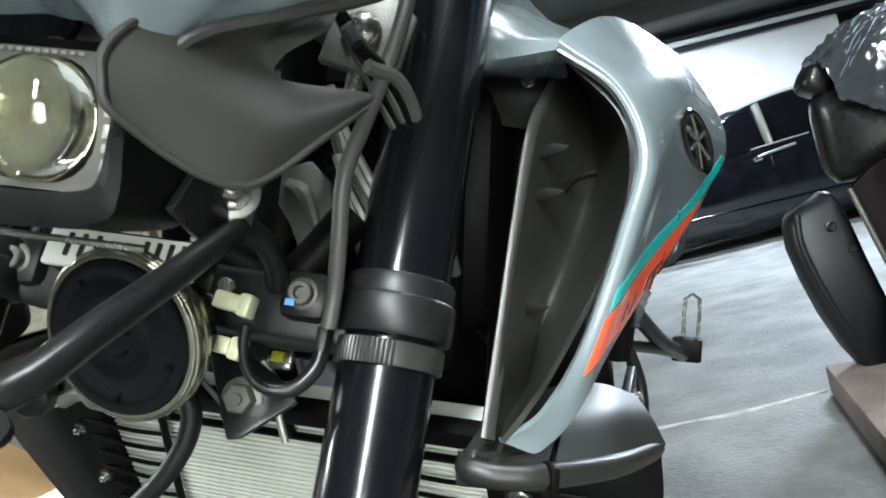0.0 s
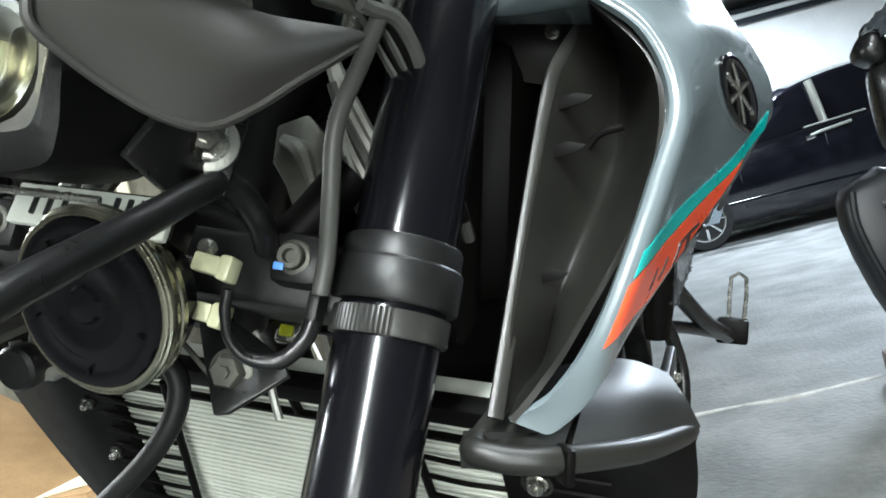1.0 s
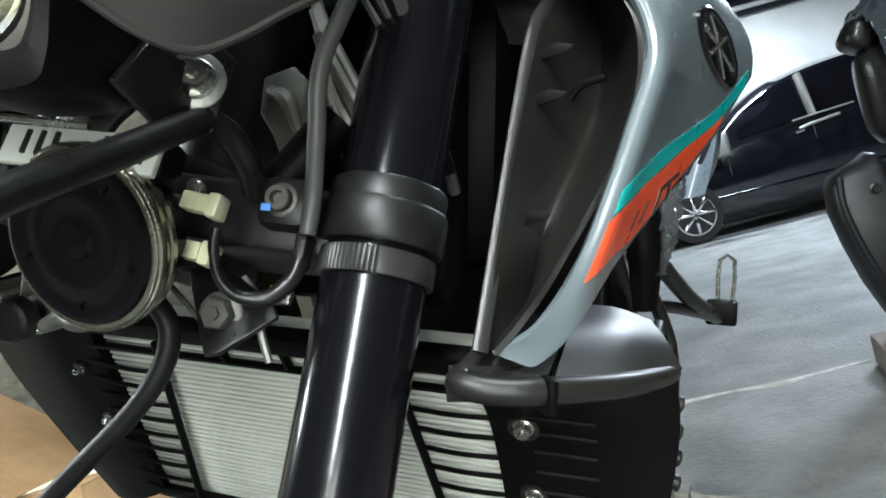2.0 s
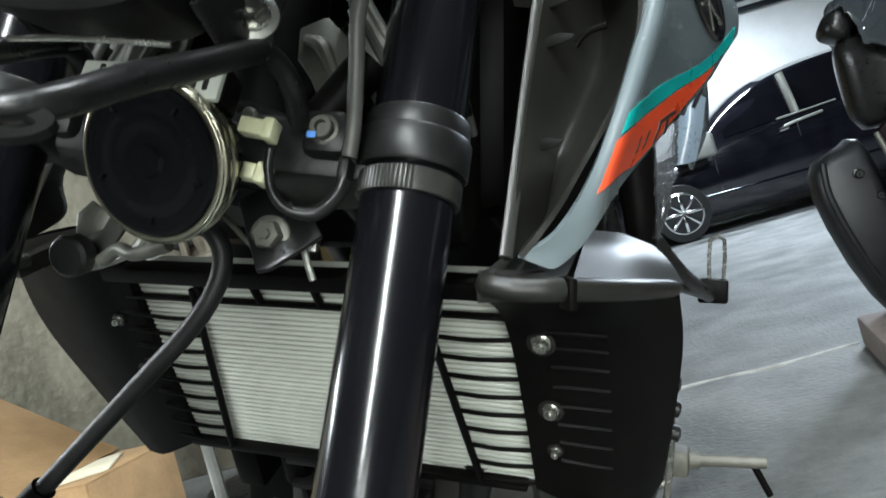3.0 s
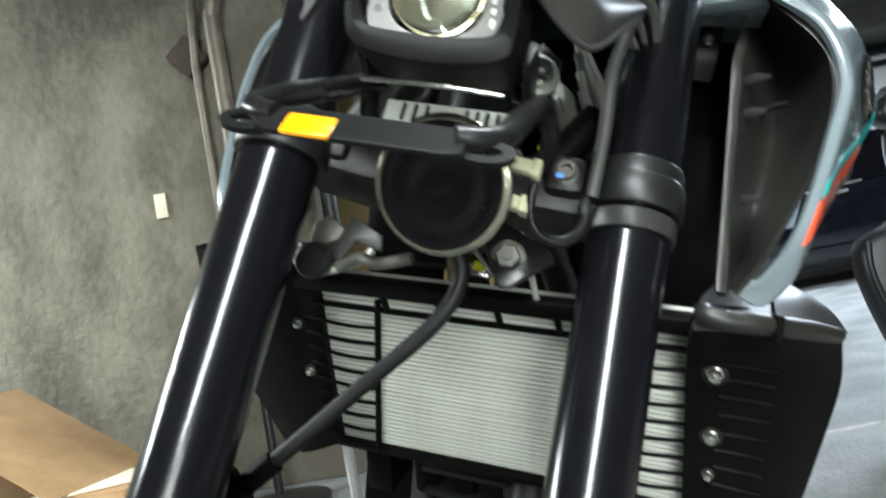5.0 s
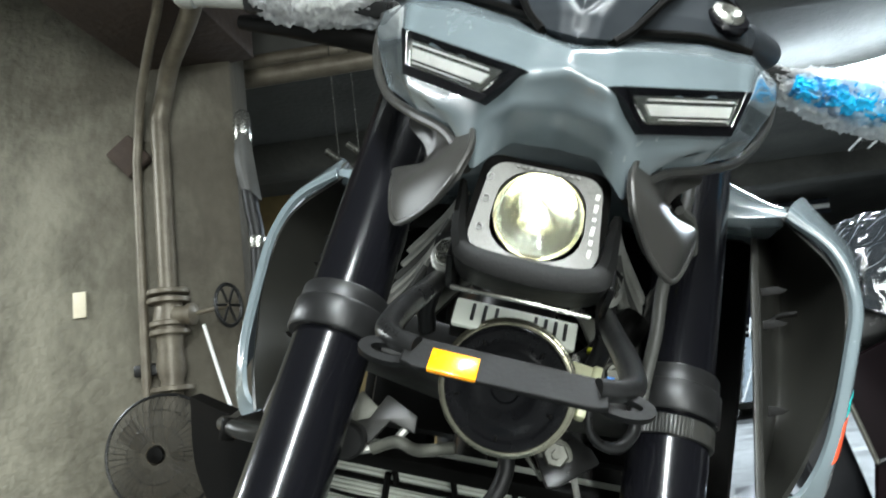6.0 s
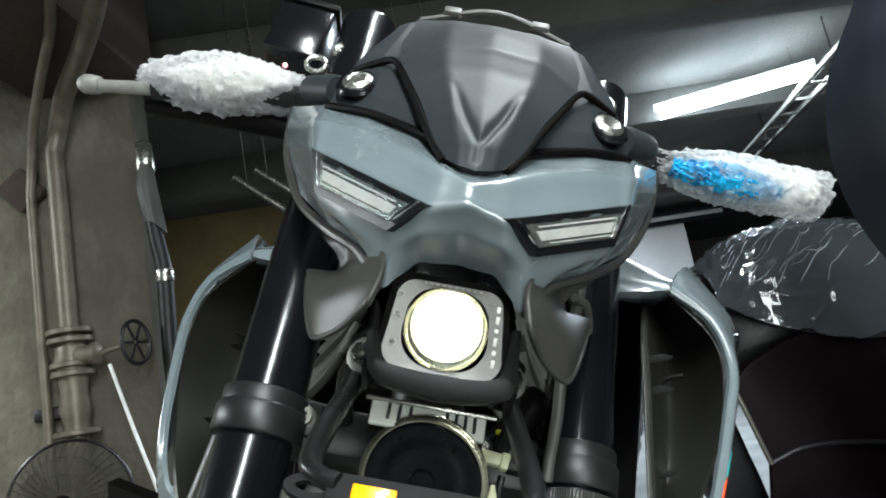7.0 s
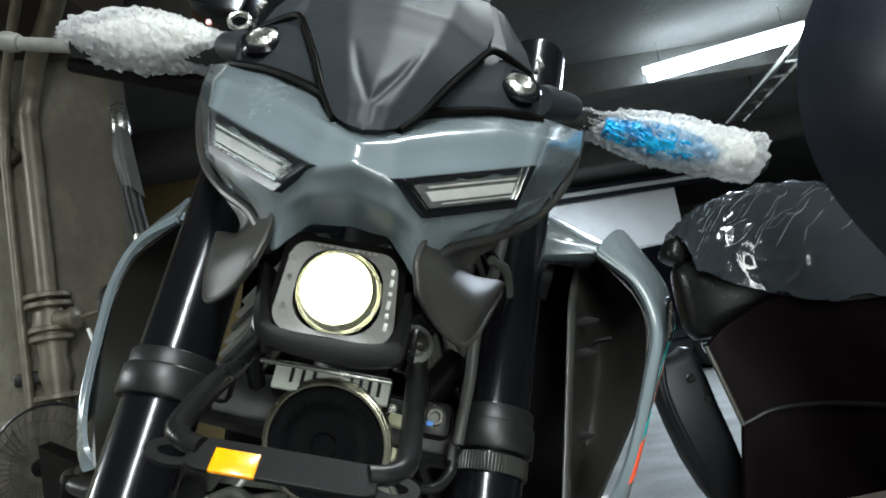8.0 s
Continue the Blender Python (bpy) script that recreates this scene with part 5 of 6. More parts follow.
bp("side_case", box((.28, .16, .26), at(0, .62, .62), .04), MATTE, label="black side covers")
plate_r = bp("rider_hanger", slab([(.54, .60), (.66, .62), (.75, .53), (.73, .36), (.64, .33), (.57, .44)], .012, at(.192, 0, 0) @ pose(0, 0, 0, 90, 0, 90), .003), CAST,
             label="dark cast foot rest hanger")
for y, z in ((.57, .57), (.66, .58), (.72, .50), (.70, .40), (.62, .41)):
    bp("hanger_bolt", bolt((.204, y, z), (.4, y, z), .006, .007), STEEL, plate_r)
for k, (y, z) in enumerate(((.50, .565), (.50, .535), (.505, .505), (.51, .475))):
    bp("cover_boss", turned([(.010, 0), (.011, .004), (.009, .016), (.004, .018)], along((.222, y, z), (.30, y, z - .01)), 14), CAST, label="dark engine cover boss")
bp("sprocket_cover", box((.06, .16, .20), at(.190, .52, .50), .025, seg=3), CAST, label="dark sprocket cover")
bp("linkage_rod", tube([(.226, .56, .56), (.230, .50, .46), (.226, .46, .38)], .004, 8), STEEL, label="thin steel gear linkage rod")
bp("frame_upright", tube([(.135, .62, .72), (.160, .68, .58), (.165, .66, .40)], .017, 12), STEELBLACK, label="black frame upright")
bp("heel_tube", tube([(.17, .74, .66), (.205, .78, .56), (.215, .74, .46)], .010, 10), STEELBLACK, label="black heel guard tube")
for k, (x, y, z) in enumerate(((.150, .60, .50), (.155, .66, .45), (.150, .70, .40), (.160, .64, .56), (.155, .58, .43))):
    bp("linkage", box((.03, .03, .035), at(x, y, z), .006), CAST, label="dark metal chassis fitting")
    bp("linkage_bolt", bolt((x + .015, y, z), (x + .2, y, z), .006, .006), STEEL, label="steel bolt")
for s_ in (-1, 1):
    bp("swing_arm", tube([(s_ * .11, .62, .36), (s_ * .115, .95, .32), (s_ * .12, 1.25, .29)], .022, 12), CAST, label="dark swing arm")
rear = bp("rear_wheel", turned([(0.205, -0.045), (0.215, -0.047), (0.215, 0.047), (0.205, 0.045)], at(0, 1.22, .29) @ pose(0, 0, 0, 0, 90, 0), 48), MATTE, label="black rear wheel")
bp("tyre", turned([(0.210, -0.055), (0.235, -0.072), (0.262, -0.068), (0.282, -0.040), (0.290, 0.0), (0.282, 0.040), (0.262, 0.068), (0.235, 0.072), (0.210, 0.055)],
                  at(0, 1.22, .29) @ pose(0, 0, 0, 0, 90, 0), 56), RUBBER, rear, "black rubber tyre")
for k in range(5):
    a = radians(72 * k)
    bp("spoke", tube([(0, 1.22, .29), (0, 1.22 + .21 * math.cos(a), .29 + .21 * math.sin(a))], [.02, .013], 8, 1), MATTE, rear)

# ---- the garage ----
bm = bmesh.new()
bmesh.ops.create_grid(bm, x_segments=60, y_segments=60, size=16)
ground = single("ground", moved(bm, at(0, 4, 0)), FLOOR, "grey worn concrete garage floor with scuffs", "floor", kind="structure")
single("ceiling", box((32, 32, 0.2), at(0, 4, 3.10)), SLAB, "dark concrete ceiling slab", "ceiling", kind="structure")
single("wall_back", box((32, 0.2, 3.0), at(0, 15.1, 1.5)), SLAB, "dark far concrete wall", "wall", kind="structure")
(dx, dy, dz), dw, dh, share = FRONT_FILL
for x0, x1, z0, z1 in ((-16, dx - dw / 2, 0, 3), (dx + dw / 2, 16, 0, 3), (dx - dw / 2, dx + dw / 2, dz + dh / 2, 3)):
    single("wall_front", box((x1 - x0, 0.2, z1 - z0), at((x0 + x1) / 2, -4.7, (z0 + z1) / 2)), SLAB, "plain concrete wall beside an added unseen opening", "wall", kind="structure")
# area lamp in the added opening, filling in light from the front
data = bpy.data.lights.new("front_fill_light", "AREA")
data.shape, data.size, data.size_y = "RECTANGLE", dw, dh
data.energy, data.color = LAMP_WATTS * share, (0.93, 0.99, 0.97)
light = new("front_fill_light", data)
light.matrix_world = pose(dx, dy - 0.05, dz, 90, 0, 0)
single("wall_west", box((0.2, 24, 3.0), at(-6.1, 4, 1.5)), SLAB, "plain concrete wall", "wall", kind="structure")
single("wall_east", box((0.2, 24, 3.0), at(12.1, 4, 1.5)), SLAB, "dark concrete wall", "wall", kind="structure")
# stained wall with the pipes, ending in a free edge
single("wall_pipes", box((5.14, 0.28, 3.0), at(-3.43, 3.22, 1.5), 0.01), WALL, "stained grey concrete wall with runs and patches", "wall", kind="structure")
single("wall_brown", box((3.6, 0.15, 3.0), at(-1.6, 7.6, 1.5)), BROWNWALL, "dim brown plastered wall", "wall", kind="structure")


def riser(x, y, z0, z1, r, label):
    p = thing("wall_pipe", Matrix.Translation((x, y, 0)), label, "pipe", "wall pipes")
    part("pipe_run", tube([(0, 0, z0), (0, 0, (z0 + z1) / 2), (0, 0, z1)], r, 20, 4), PIPE, p)
    return p


thin = riser(-1.262, 3.00, 0.70, 1.86, 0.019, "thin old painted conduit on the wall")
part("foot_bend", tube([(0, 0, 0.72), (0, 0, 0.66), (0, 0.05, 0.62), (0, 0.10, 0.62)], 0.019, 14), PIPE, thin)
part("upper_run", tube([(0, 0, 1.85), (.02, -.02, 1.98), (.07, -.10, 2.12), (.17, -.26, 2.24), (.30, -.50, 2.285), (.42, -.80, 2.29)], 0.019, 14), PIPE, thin)
part("wall_clip", box((0.15, 0.05, 0.13), at(-0.045, 0.04, 1.905) @ pose(0, 0, 0, 0, 50, 0), 0.01), BEAM, thin)
part("wall_clip", box((0.10, 0.05, 0.05), at(-0.01, 0.04, 0.98), 0.01), CAST, thin)
fat = riser(-1.150, 2.98, 1.25, 2.05, 0.038, "thick painted standpipe with a hose valve")
part("bend", tube([(0, 0, 2.03), (.03, -.02, 2.12), (.10, -.12, 2.22), (.25, -.35, 2.270), (.40, -.65, 2.275), (.52, -.95, 2.275)], 0.038, 20), PIPE, fat)
for z, r in ((1.27, 0.085), (1.235, 0.085), (1.14, 0.08), (1.105, 0.08), (0.88, 0.085)):
    part("flange", turned([(r * 0.95, 0), (r, 0.004), (r, 0.018), (r * 0.95, 0.022)], at(0, 0, z), 28), PIPE, fat)
part("valve_body", turned([(0.05, 0.88), (0.045, 0.92), (0.06, 0.98), (0.05, 1.05), (0.055, 1.10), (0.065, 1.17), (0.05, 1.25)], None, 28), PIPE, fat)
part("lower_run", tube([(0, 0, 0.9), (0, 0, 0.74), (0, 0.03, 0.66), (0, 0.12, 0.64)], 0.042, 20, 4), PIPE, fat)
part("outlet", turned([(0.030, 0), (0.038, 0.01), (0.034, 0.06), (0.045, 0.065), (0.045, 0.085), (0.02, 0.10)], along((0.03, -0.03, 1.18), (0.20, -0.06, 1.17)), 24), PIPE, fat)
part("stem", tube([(0.12, -0.045, 1.175), (0.265, -0.07, 1.19)], 0.010, 10, 1), PIPE, fat)
wheel_m = along((0.262, -0.07, 1.19), (0.40, -0.20, 1.20))
rim_pts = [wheel_m @ Vector((0.058 * math.cos(k * math.pi / 12), 0.085 * math.sin(k * math.pi / 12), 0)) for k in range(25)]
hand = part("hand_wheel", tube(rim_pts, 0.008, 8, 1), CAST, fat, "dark spoked hand wheel")
for k in range(3):
    a = k * math.pi / 3
    part("spoke", tube([wheel_m @ Vector((0.057 * math.cos(a), 0.084 * math.sin(a), 0)), wheel_m @ Vector((-0.057 * math.cos(a), -0.084 * math.sin(a), 0))], 0.006, 6, 1), CAST, hand)
# hanging hose with its nozzle
reel = thing("fire_hose", Matrix.Translation((-0.80, 2.98, 0)), "dark hose with a metal nozzle hung on the wall edge", "hose")
part("nozzle", turned([(0.020, 2.03), (0.036, 2.01), (0.040, 1.90), (0.030, 1.88), (0.036, 1.85), (0.030, 1.78)], None, 20), STEEL, reel, "dull metal nozzle")
part("hose_line", tube([(0.0, 0, 1.80), (0.015, 0, 1.6), (0.03, 0, 1.45), (0.02, 0.0, 1.1), (0.03, 0, 0.5), (0.05, 0, 0.02)], 0.032, 14), RUBBER, reel)
part("rag", sheet(patch([[(-.03, -.02, 1.90), (0, -.045, 1.92), (.036, -.02, 1.90)], [(-.035, -.03, 1.80), (0, -.048, 1.80), (.045, -.02, 1.80)], [(-.02, -.02, 1.68), (.02, -.045, 1.66), (.06, 0, 1.62)]], 5, 5),
                  0.003), CABLEGREY, reel, "grey cloth tied round the hose")
part("ferrule", turned([(0.036, 1.47), (0.038, 1.46), (0.038, 1.43), (0.036, 1.42)], at(0.03, 0, 0), 18), STEEL, reel)
single("wall_rod", tube([(-0.985, 2.89, 1.12), (-0.91, 2.845, 0.87), (-0.83, 2.80, 0.62), (-0.66, 2.70, 0.01)], 0.007, 8, 1), WHITE, "thin white rod leaning at the valve", "rod")
drum = thing("pedestal_fan", Matrix.Translation((-1.10, 2.72, -0.025)), "dusty round wire cage fan by the wall", "fan")
for k in range(44):
    a = k * 2 * math.pi / 44
    c, s_ = math.cos(a), math.sin(a)
    part("cage_wire", tube([(r * c, -y, 0.68 + r * s_) for r, y in ((0.05, 0.085), (0.12, 0.078), (0.18, 0.045), (0.205, 0.0))], 0.0009, 5, 3), CAST, drum)
for r, y in ((0.10, 0.081), (0.155, 0.062)):
    part("cage_ring", tube([(r * math.cos(k * math.pi / 18), -y, 0.68 + r * math.sin(k * math.pi / 18)) for k in range(37)], 0.0011, 5, 1), CAST, drum)
part("back_ring", tube([(0.12 * math.cos(k * math.pi / 18), 0.05, 0.68 + 0.12 * math.sin(k * math.pi / 18)) for k in range(37)], 0.0015, 5, 1), CAST, drum)
for k in range(3):
    part("blade", moved(sheet(patch([[(.03, 0, 0), (.09, -.012, .01), (.17, -.02, .01)], [(.02, .01, .05), (.08, .012, .08), (.14, .012, .10)]], 5, 4), 0.003),
                        at(0, -0.02, 0.68) @ pose(0, 0, 0, 0, 120 * k, 0)), PIPE, drum)
part("hub", turned([(0.032, 0.0), (0.028, 0.02), (0.01, 0.024)], at(0, -0.07, 0.68) @ pose(0, 0, 0, 90, 0, 0), 24), MATTE, drum)
part("dust_mesh", turned([(0.204, 0.0), (0.18, 0.043), (0.12, 0.076), (0.05, 0.083), (0.034, 0.083), (0.034, 0.0815), (0.05, 0.0815), (0.12, 0.0745), (0.18, 0.0415), (0.203, -0.0015)], at(0, 0, 0.68) @ pose(0, 0, 0, 90, 0, 0), 40, caps=False), MESH, drum, "dust caught in the wire cage")
part("cage_rim", tube([(0.207 * math.cos(k * math.pi / 20), 0, 0.68 + 0.207 * math.sin(k * math.pi / 20)) for k in range(41)], 0.006, 8, 1), STEELBLACK, drum)
part("post", tube([(0, 0.02, 0.03), (0, 0.02, 0.48)], 0.018, 12, 1), STEELBLACK, drum)
part("foot", turned([(0.19, 0.0), (0.19, 0.02), (0.03, 0.05)], at(0, 0.02, 0.025), 32), STEELBLACK, drum)
single("wall_tag", box((0.055, 0.012, 0.11), at(-1.555, 3.072, 1.29), 0.003), PAPER, "small cream switch plate on the wall", "switch")
# cartons by the wall
def open_carton(m, w, d, h, label):
    c = thing("carton", m, label, "carton", "cartons by the wall")
    for q, size in ((at(0, -d / 2, h / 2), (w, 0.006, h)), (at(0, d / 2, h / 2), (w, 0.006, h)), (at(-w / 2, 0, h / 2), (0.006, d, h)), (at(w / 2, 0, h / 2), (0.006, d, h)),
                    (at(0, 0, 0.004), (w, d, 0.006))):
        part("wall_board", box(size, q, 0.001), CARD, c)
    return c


tall = open_carton(pose(-2.445, 2.36, 0.0, 0, 0, -6), 0.94, 0.50, 0.62, "tall open brown cardboard carton on the floor")
part("flap", box((0.60, 0.48, 0.005), pose(0.722, 0.0, 0.457, 0, 33, 0), 0.001), CARD, tall, "flap hanging open")
part("flap", box((0.90, 0.22, 0.005), pose(0, -0.33, 0.545, 42, 0, 0), 0.001), CARD, tall)
low = open_carton(pose(-1.49, 2.30, 0.0, 0, 0, -8), 0.44, 0.40, 0.28, "low brown cardboard carton on the floor")
part("lid", box((0.44, 0.40, 0.005), at(0, 0, 0.283), 0.001), CARD, low)
single("cream_sheet", box((0.34, 0.26, 0.006), pose(-1.50, 2.235, 0.2905, 0, 0, 22), 0.001), PAPER, "cream card sheet lying on the low carton", "card")

single("wall_beam", box((0.50, 1.70, 0.68), pose(-1.155, 2.30, 2.66, 0, 0, -11), 0.01), BEAM, "dark concrete beam running up to the wall", "beam", kind="structure")
# ceiling beams, trays
for i, (x0, y0, x1, y1, z, w, h) in enumerate(((-3.0, 4.2, 9.0, 3.4, 2.86, 0.30, 0.28), (-3.0, 6.2, 9.0, 5.4, 2.86, 0.25, 0.28), (-4.0, 1.6, 9, 0.8, 2.86, 0.3, 0.28), (-3, 9.0, 9, 8.4, 2.86, 0.3, 0.28))):
    a = math.atan2(y1 - y0, x1 - x0)
    single("ceiling_beam", box((math.hypot(x1 - x0, y1 - y0), w, h), at((x0 + x1) / 2, (y0 + y1) / 2, z) @ pose(0, 0, 0, 0, 0, math.degrees(a)), 0.01), SLAB, "dark concrete ceiling beam",
           "beam", "ceiling beams", "structure")
def pipe_with_hangers(a, b, r):
    bm = tube([a, b], r, 14, 1)
    for t in (.1, .5, .9):
        q = Vector(a).lerp(Vector(b), t)
        tube([q, (q.x, q.y, 3.02)], .003, 6, 1, bm)
    return bm


for k, (a, b, r) in enumerate((((-1.3, 3.6, 2.45), (0.6, 3.5, 2.50), 0.05), ((-1.3, 3.75, 2.62), (0.8, 3.65, 2.66), 0.04), ((-0.53, 3.6, 2.03), (0.10, 3.6, 1.46), 0.017), ((-0.42, 3.62, 2.06), (0.15, 3.62, 1.57), 0.017))):
    single("ceiling_pipe", pipe_with_hangers(a, b, r), PIPE if r > 0.03 else STEEL, "old pipe hung under the ceiling", "pipe", "ceiling pipes")
tray = thing("cable_tray", Matrix.Identity(4), "bare metal cable tray hung under the ceiling", "cable tray")
for dx in (-0.10, 0.10):
    part("rail", tube([(3.1 + dx, 2.2, 2.62), (4.35 + dx, 7.0, 2.62)], 0.028, 8, 1), STEEL, tray)
for k in (1, 7, 12):
    part("hanger", tube([(3.1 + 0.09 * k, 2.2 + 0.345 * k, 2.62), (3.1 + 0.09 * k, 2.2 + 0.345 * k, 3.02)], 0.008, 6, 1), STEEL, tray)
for k in range(14):
    part("rung", tube([(3.0 + 0.09 * k, 2.2 + 0.345 * k, 2.61), (3.2 + 0.09 * k, 2.2 + 0.345 * k, 2.61)], 0.014, 6, 1), STEEL, tray)
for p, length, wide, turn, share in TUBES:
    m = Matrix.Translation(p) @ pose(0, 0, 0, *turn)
    lamp = thing("tube_lamp", m, "lit white tube lamp hung under the ceiling, of a seen and added set", "lamp", "tube lamps")
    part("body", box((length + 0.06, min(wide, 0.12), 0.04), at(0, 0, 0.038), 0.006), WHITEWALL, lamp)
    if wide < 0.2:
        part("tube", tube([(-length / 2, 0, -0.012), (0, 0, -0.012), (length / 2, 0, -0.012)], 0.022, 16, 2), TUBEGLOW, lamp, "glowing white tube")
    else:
        # glowing panel made wider than the tube, to take in its bloom
        part("diffuser", box((length, wide * 0.92, 0.045), at(0, 0, -0.008), 0.012), TUBEGLOW, lamp, "glowing white panel widened to the lamp's bloom")
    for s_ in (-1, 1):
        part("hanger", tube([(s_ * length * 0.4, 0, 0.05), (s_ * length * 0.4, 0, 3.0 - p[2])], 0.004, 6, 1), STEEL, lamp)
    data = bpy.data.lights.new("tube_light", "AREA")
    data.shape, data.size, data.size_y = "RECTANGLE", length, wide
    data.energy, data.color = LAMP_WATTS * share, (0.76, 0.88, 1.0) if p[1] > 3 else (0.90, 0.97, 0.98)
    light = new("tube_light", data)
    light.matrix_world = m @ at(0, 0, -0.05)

# white wall with rails, and the car before it
single("wall_white", box((4.5, 0.2, 2.72), pose(3.12, 10.8, 1.36, 0, 0, 2)), WHITEWALL, "white painted wall panel", "wall", kind="structure")
rails = thing("wall_rail", pose(3.12, 10.62, 0, 0, 0, 2), "blue and white pipes along the top of the white wall", "rail")
for z, mat in ((2.72, SHELL), (2.80, WHITEWALL), (2.88, SHELL)):
    part("rail", tube([(-2.9, 0, z), (2.9, 0, z)], 0.04, 10, 1), mat, rails)

# the raised kerb
single("kerb", slab([(0, 0), (0.0, -1.6), (2.6, -1.6), (2.6, 0)], 0.10, pose(1.05, 2.58, 0, 0, 0, -14), 0.012), KERBSTONE, "low concrete kerb block", "kerb", kind="structure")
single("floor_joint", tube([(-0.5, 2.66, -.004), (0.2, 2.63, -.004), (0.42, 2.60, -.003), (0.60, 2.615, -.005), (0.75, 2.58, -.003), (0.88, 2.61, -.005), (1.05, 2.625, -.004)], [.012, .011, .014, .010, .015, .011, .013], 8, 4), JOINT, "pale worn joint across the floor", "joint", kind="structure")

# parked car
CAR = pose(3.05, 9.50, 0, 0, 0, 8)
car = thing("car", CAR, "glossy black hatchback parked by a white wall", "car")
# stations along the car: x, half width at sill, belt and roof, heights of sill, belt and roof
STATIONS = [(-2.15, .62, .60, .55, .32, .62, .66), (-2.05, .76, .74, .66, .26, .74, .80), (-1.60, .82, .80, .70, .22, .86, .95), (-1.00, .85, .84, .70, .20, .96, 1.07),
            (-0.60, .86, .85, .66, .20, 1.00, 1.34), (-0.15, .86, .86, .62, .20, 1.03, 1.56), (0.40, .86, .86, .61, .20, 1.06, 1.67), (1.00, .86, .86, .60, .20, 1.09, 1.71),
            (1.50, .86, .85, .58, .22, 1.12, 1.70), (1.85, .84, .82, .56, .26, 1.12, 1.62), (2.02, .78, .76, .60, .34, 1.06, 1.40)]
loops = []
for x, ws, wb, wr, zs, zb, zr in STATIONS:
    half = [(ws - .06, zs), (ws, zs + .10), (ws + .018, zs * .5 + zb * .5), (wb, zb - .10), (wb - .035, zb), (wr + (wb - wr) * .35, zb + (zr - zb) * .62), (wr, zr - .05), (wr * .6, zr)]
    loops.append([Vector((x, -y, z)) for y, z in half] + [Vector((x, y, z)) for y, z in half[::-1]])
dense = [[Vector(q) for q in row] for row in zip(*[glide([l[k] for l in loops], 4) for k in range(len(loops[0]))])]
part("body", rings(bmesh.new(), dense), CARPAINT, car, "glossy black body", 50)
for x0, x1, k0, k1 in ((-0.68, 0.10, .30, .0), (0.19, 1.02, .0, .0), (1.11, 1.55, .0, .22)):
    bmw = []
    for u in range(7):
        x = x0 + (x1 - x0) * u / 6
        j = max(i for i in range(len(STATIONS) - 1) if STATIONS[i][0] <= x)
        f = (x - STATIONS[j][0]) / (STATIONS[j + 1][0] - STATIONS[j][0])
        _, ws, wb, wr, zs, zb, zr = [a + (b - a) * f for a, b in zip(STATIONS[j], STATIONS[j + 1])]
        bmw.append([Vector((x, -(wb - .035) - .012 + (wb - .035 - wr) * v * .92, zb + .02 + (zr - .09 - zb) * v)) for v in (0, .25, .5, .75, 1)])
    part("window", sheet(bmw, 0.012), CARGLASS, car, "dark window")
part("pillar", tube([(0.145, -0.845, 1.06), (0.15, -0.77, 1.32), (0.16, -0.68, 1.56)], 0.046, 8, 3, flat=0.5), REG, car, "pale door pillar")
# handles drawn long and pale, so they also carry the doors' lamp reflections
for x in (-0.05, 0.98):
    h = part("door_handle", tube([(x, -0.892, .955), (x + .12, -0.905, .975), (x + .46, -0.892, 1.01)], 0.017, 10, 3), ALLOY, car, "bright door handle drawn out for a lamp reflection")
    part("handle_cup", tube([(x - .06, -0.885, .925), (x + .04, -0.885, .935)], 0.024, 10, 1), CHROME, h)
# pale strip added for the upper lamp reflection on the door
part("belt_moulding", tube([(-0.10, -0.872, 1.055), (0.60, -0.874, 1.095)], 0.010, 8, 3), ALLOY, car, "bright strip drawn for a lamp reflection")
part("side_strip", box((2.4, 0.02, 0.05), at(0.1, -0.868, .42), 0.008), CARPAINT, car)
part("door_gap", box((0.008, 0.012, 0.62), at(0.12, -0.862, .66), 0.001), INK, car)
part("door_gap", box((0.008, 0.012, 0.62), at(-0.88, -0.862, .66), 0.001), INK, car)
mir = part("wing_mirror", box((0.34, 0.20, 0.27), at(-1.08, -1.00, 0.98), 0.05, seg=3), ALLOY, car, "pale wing mirror")
for x in (-1.38, 1.32):
    wl = part("wheel", turned([(0.24, -0.06), (0.315, -0.10), (0.325, -0.06), (0.325, 0.06), (0.315, 0.10), (0.24, 0.10)], at(x, -0.78, .325) @ pose(0, 0, 0, 90, 0, 0), 40), RUBBER, car, "black tyre")
    part("rim", turned([(0.20, 0.06), (0.235, 0.10), (0.22, 0.105), (0.19, 0.085)], at(x, -0.78, .325) @ pose(0, 0, 0, 90, 0, 0), 40), CHROME, wl, "bright alloy rim")
    for k in range(8):
        a = k * math.pi / 4
        part("spoke", box((0.21, 0.035, 0.03), at(x, -0.875, .325) @ pose(0, 0, 0, 90, 0, 0) @ pose(0, 0, 0, 0, 0, 45 * k) @ at(0.11, 0, 0), 0.008), CHROME, wl)
part("head_lamp", box((0.28, 0.05, 0.14), at(-1.95, -0.80, .74), 0.03), LENS, car, "clear head lamp")

# ---- the other motorcycle, tail towards us ----
OTHER = pose(1.55, 2.42, 0, 0, 0, -4)
other = thing("parked_motorcycle", OTHER, "black motorcycle with a plastic-wrapped saddle", "motorcycle")
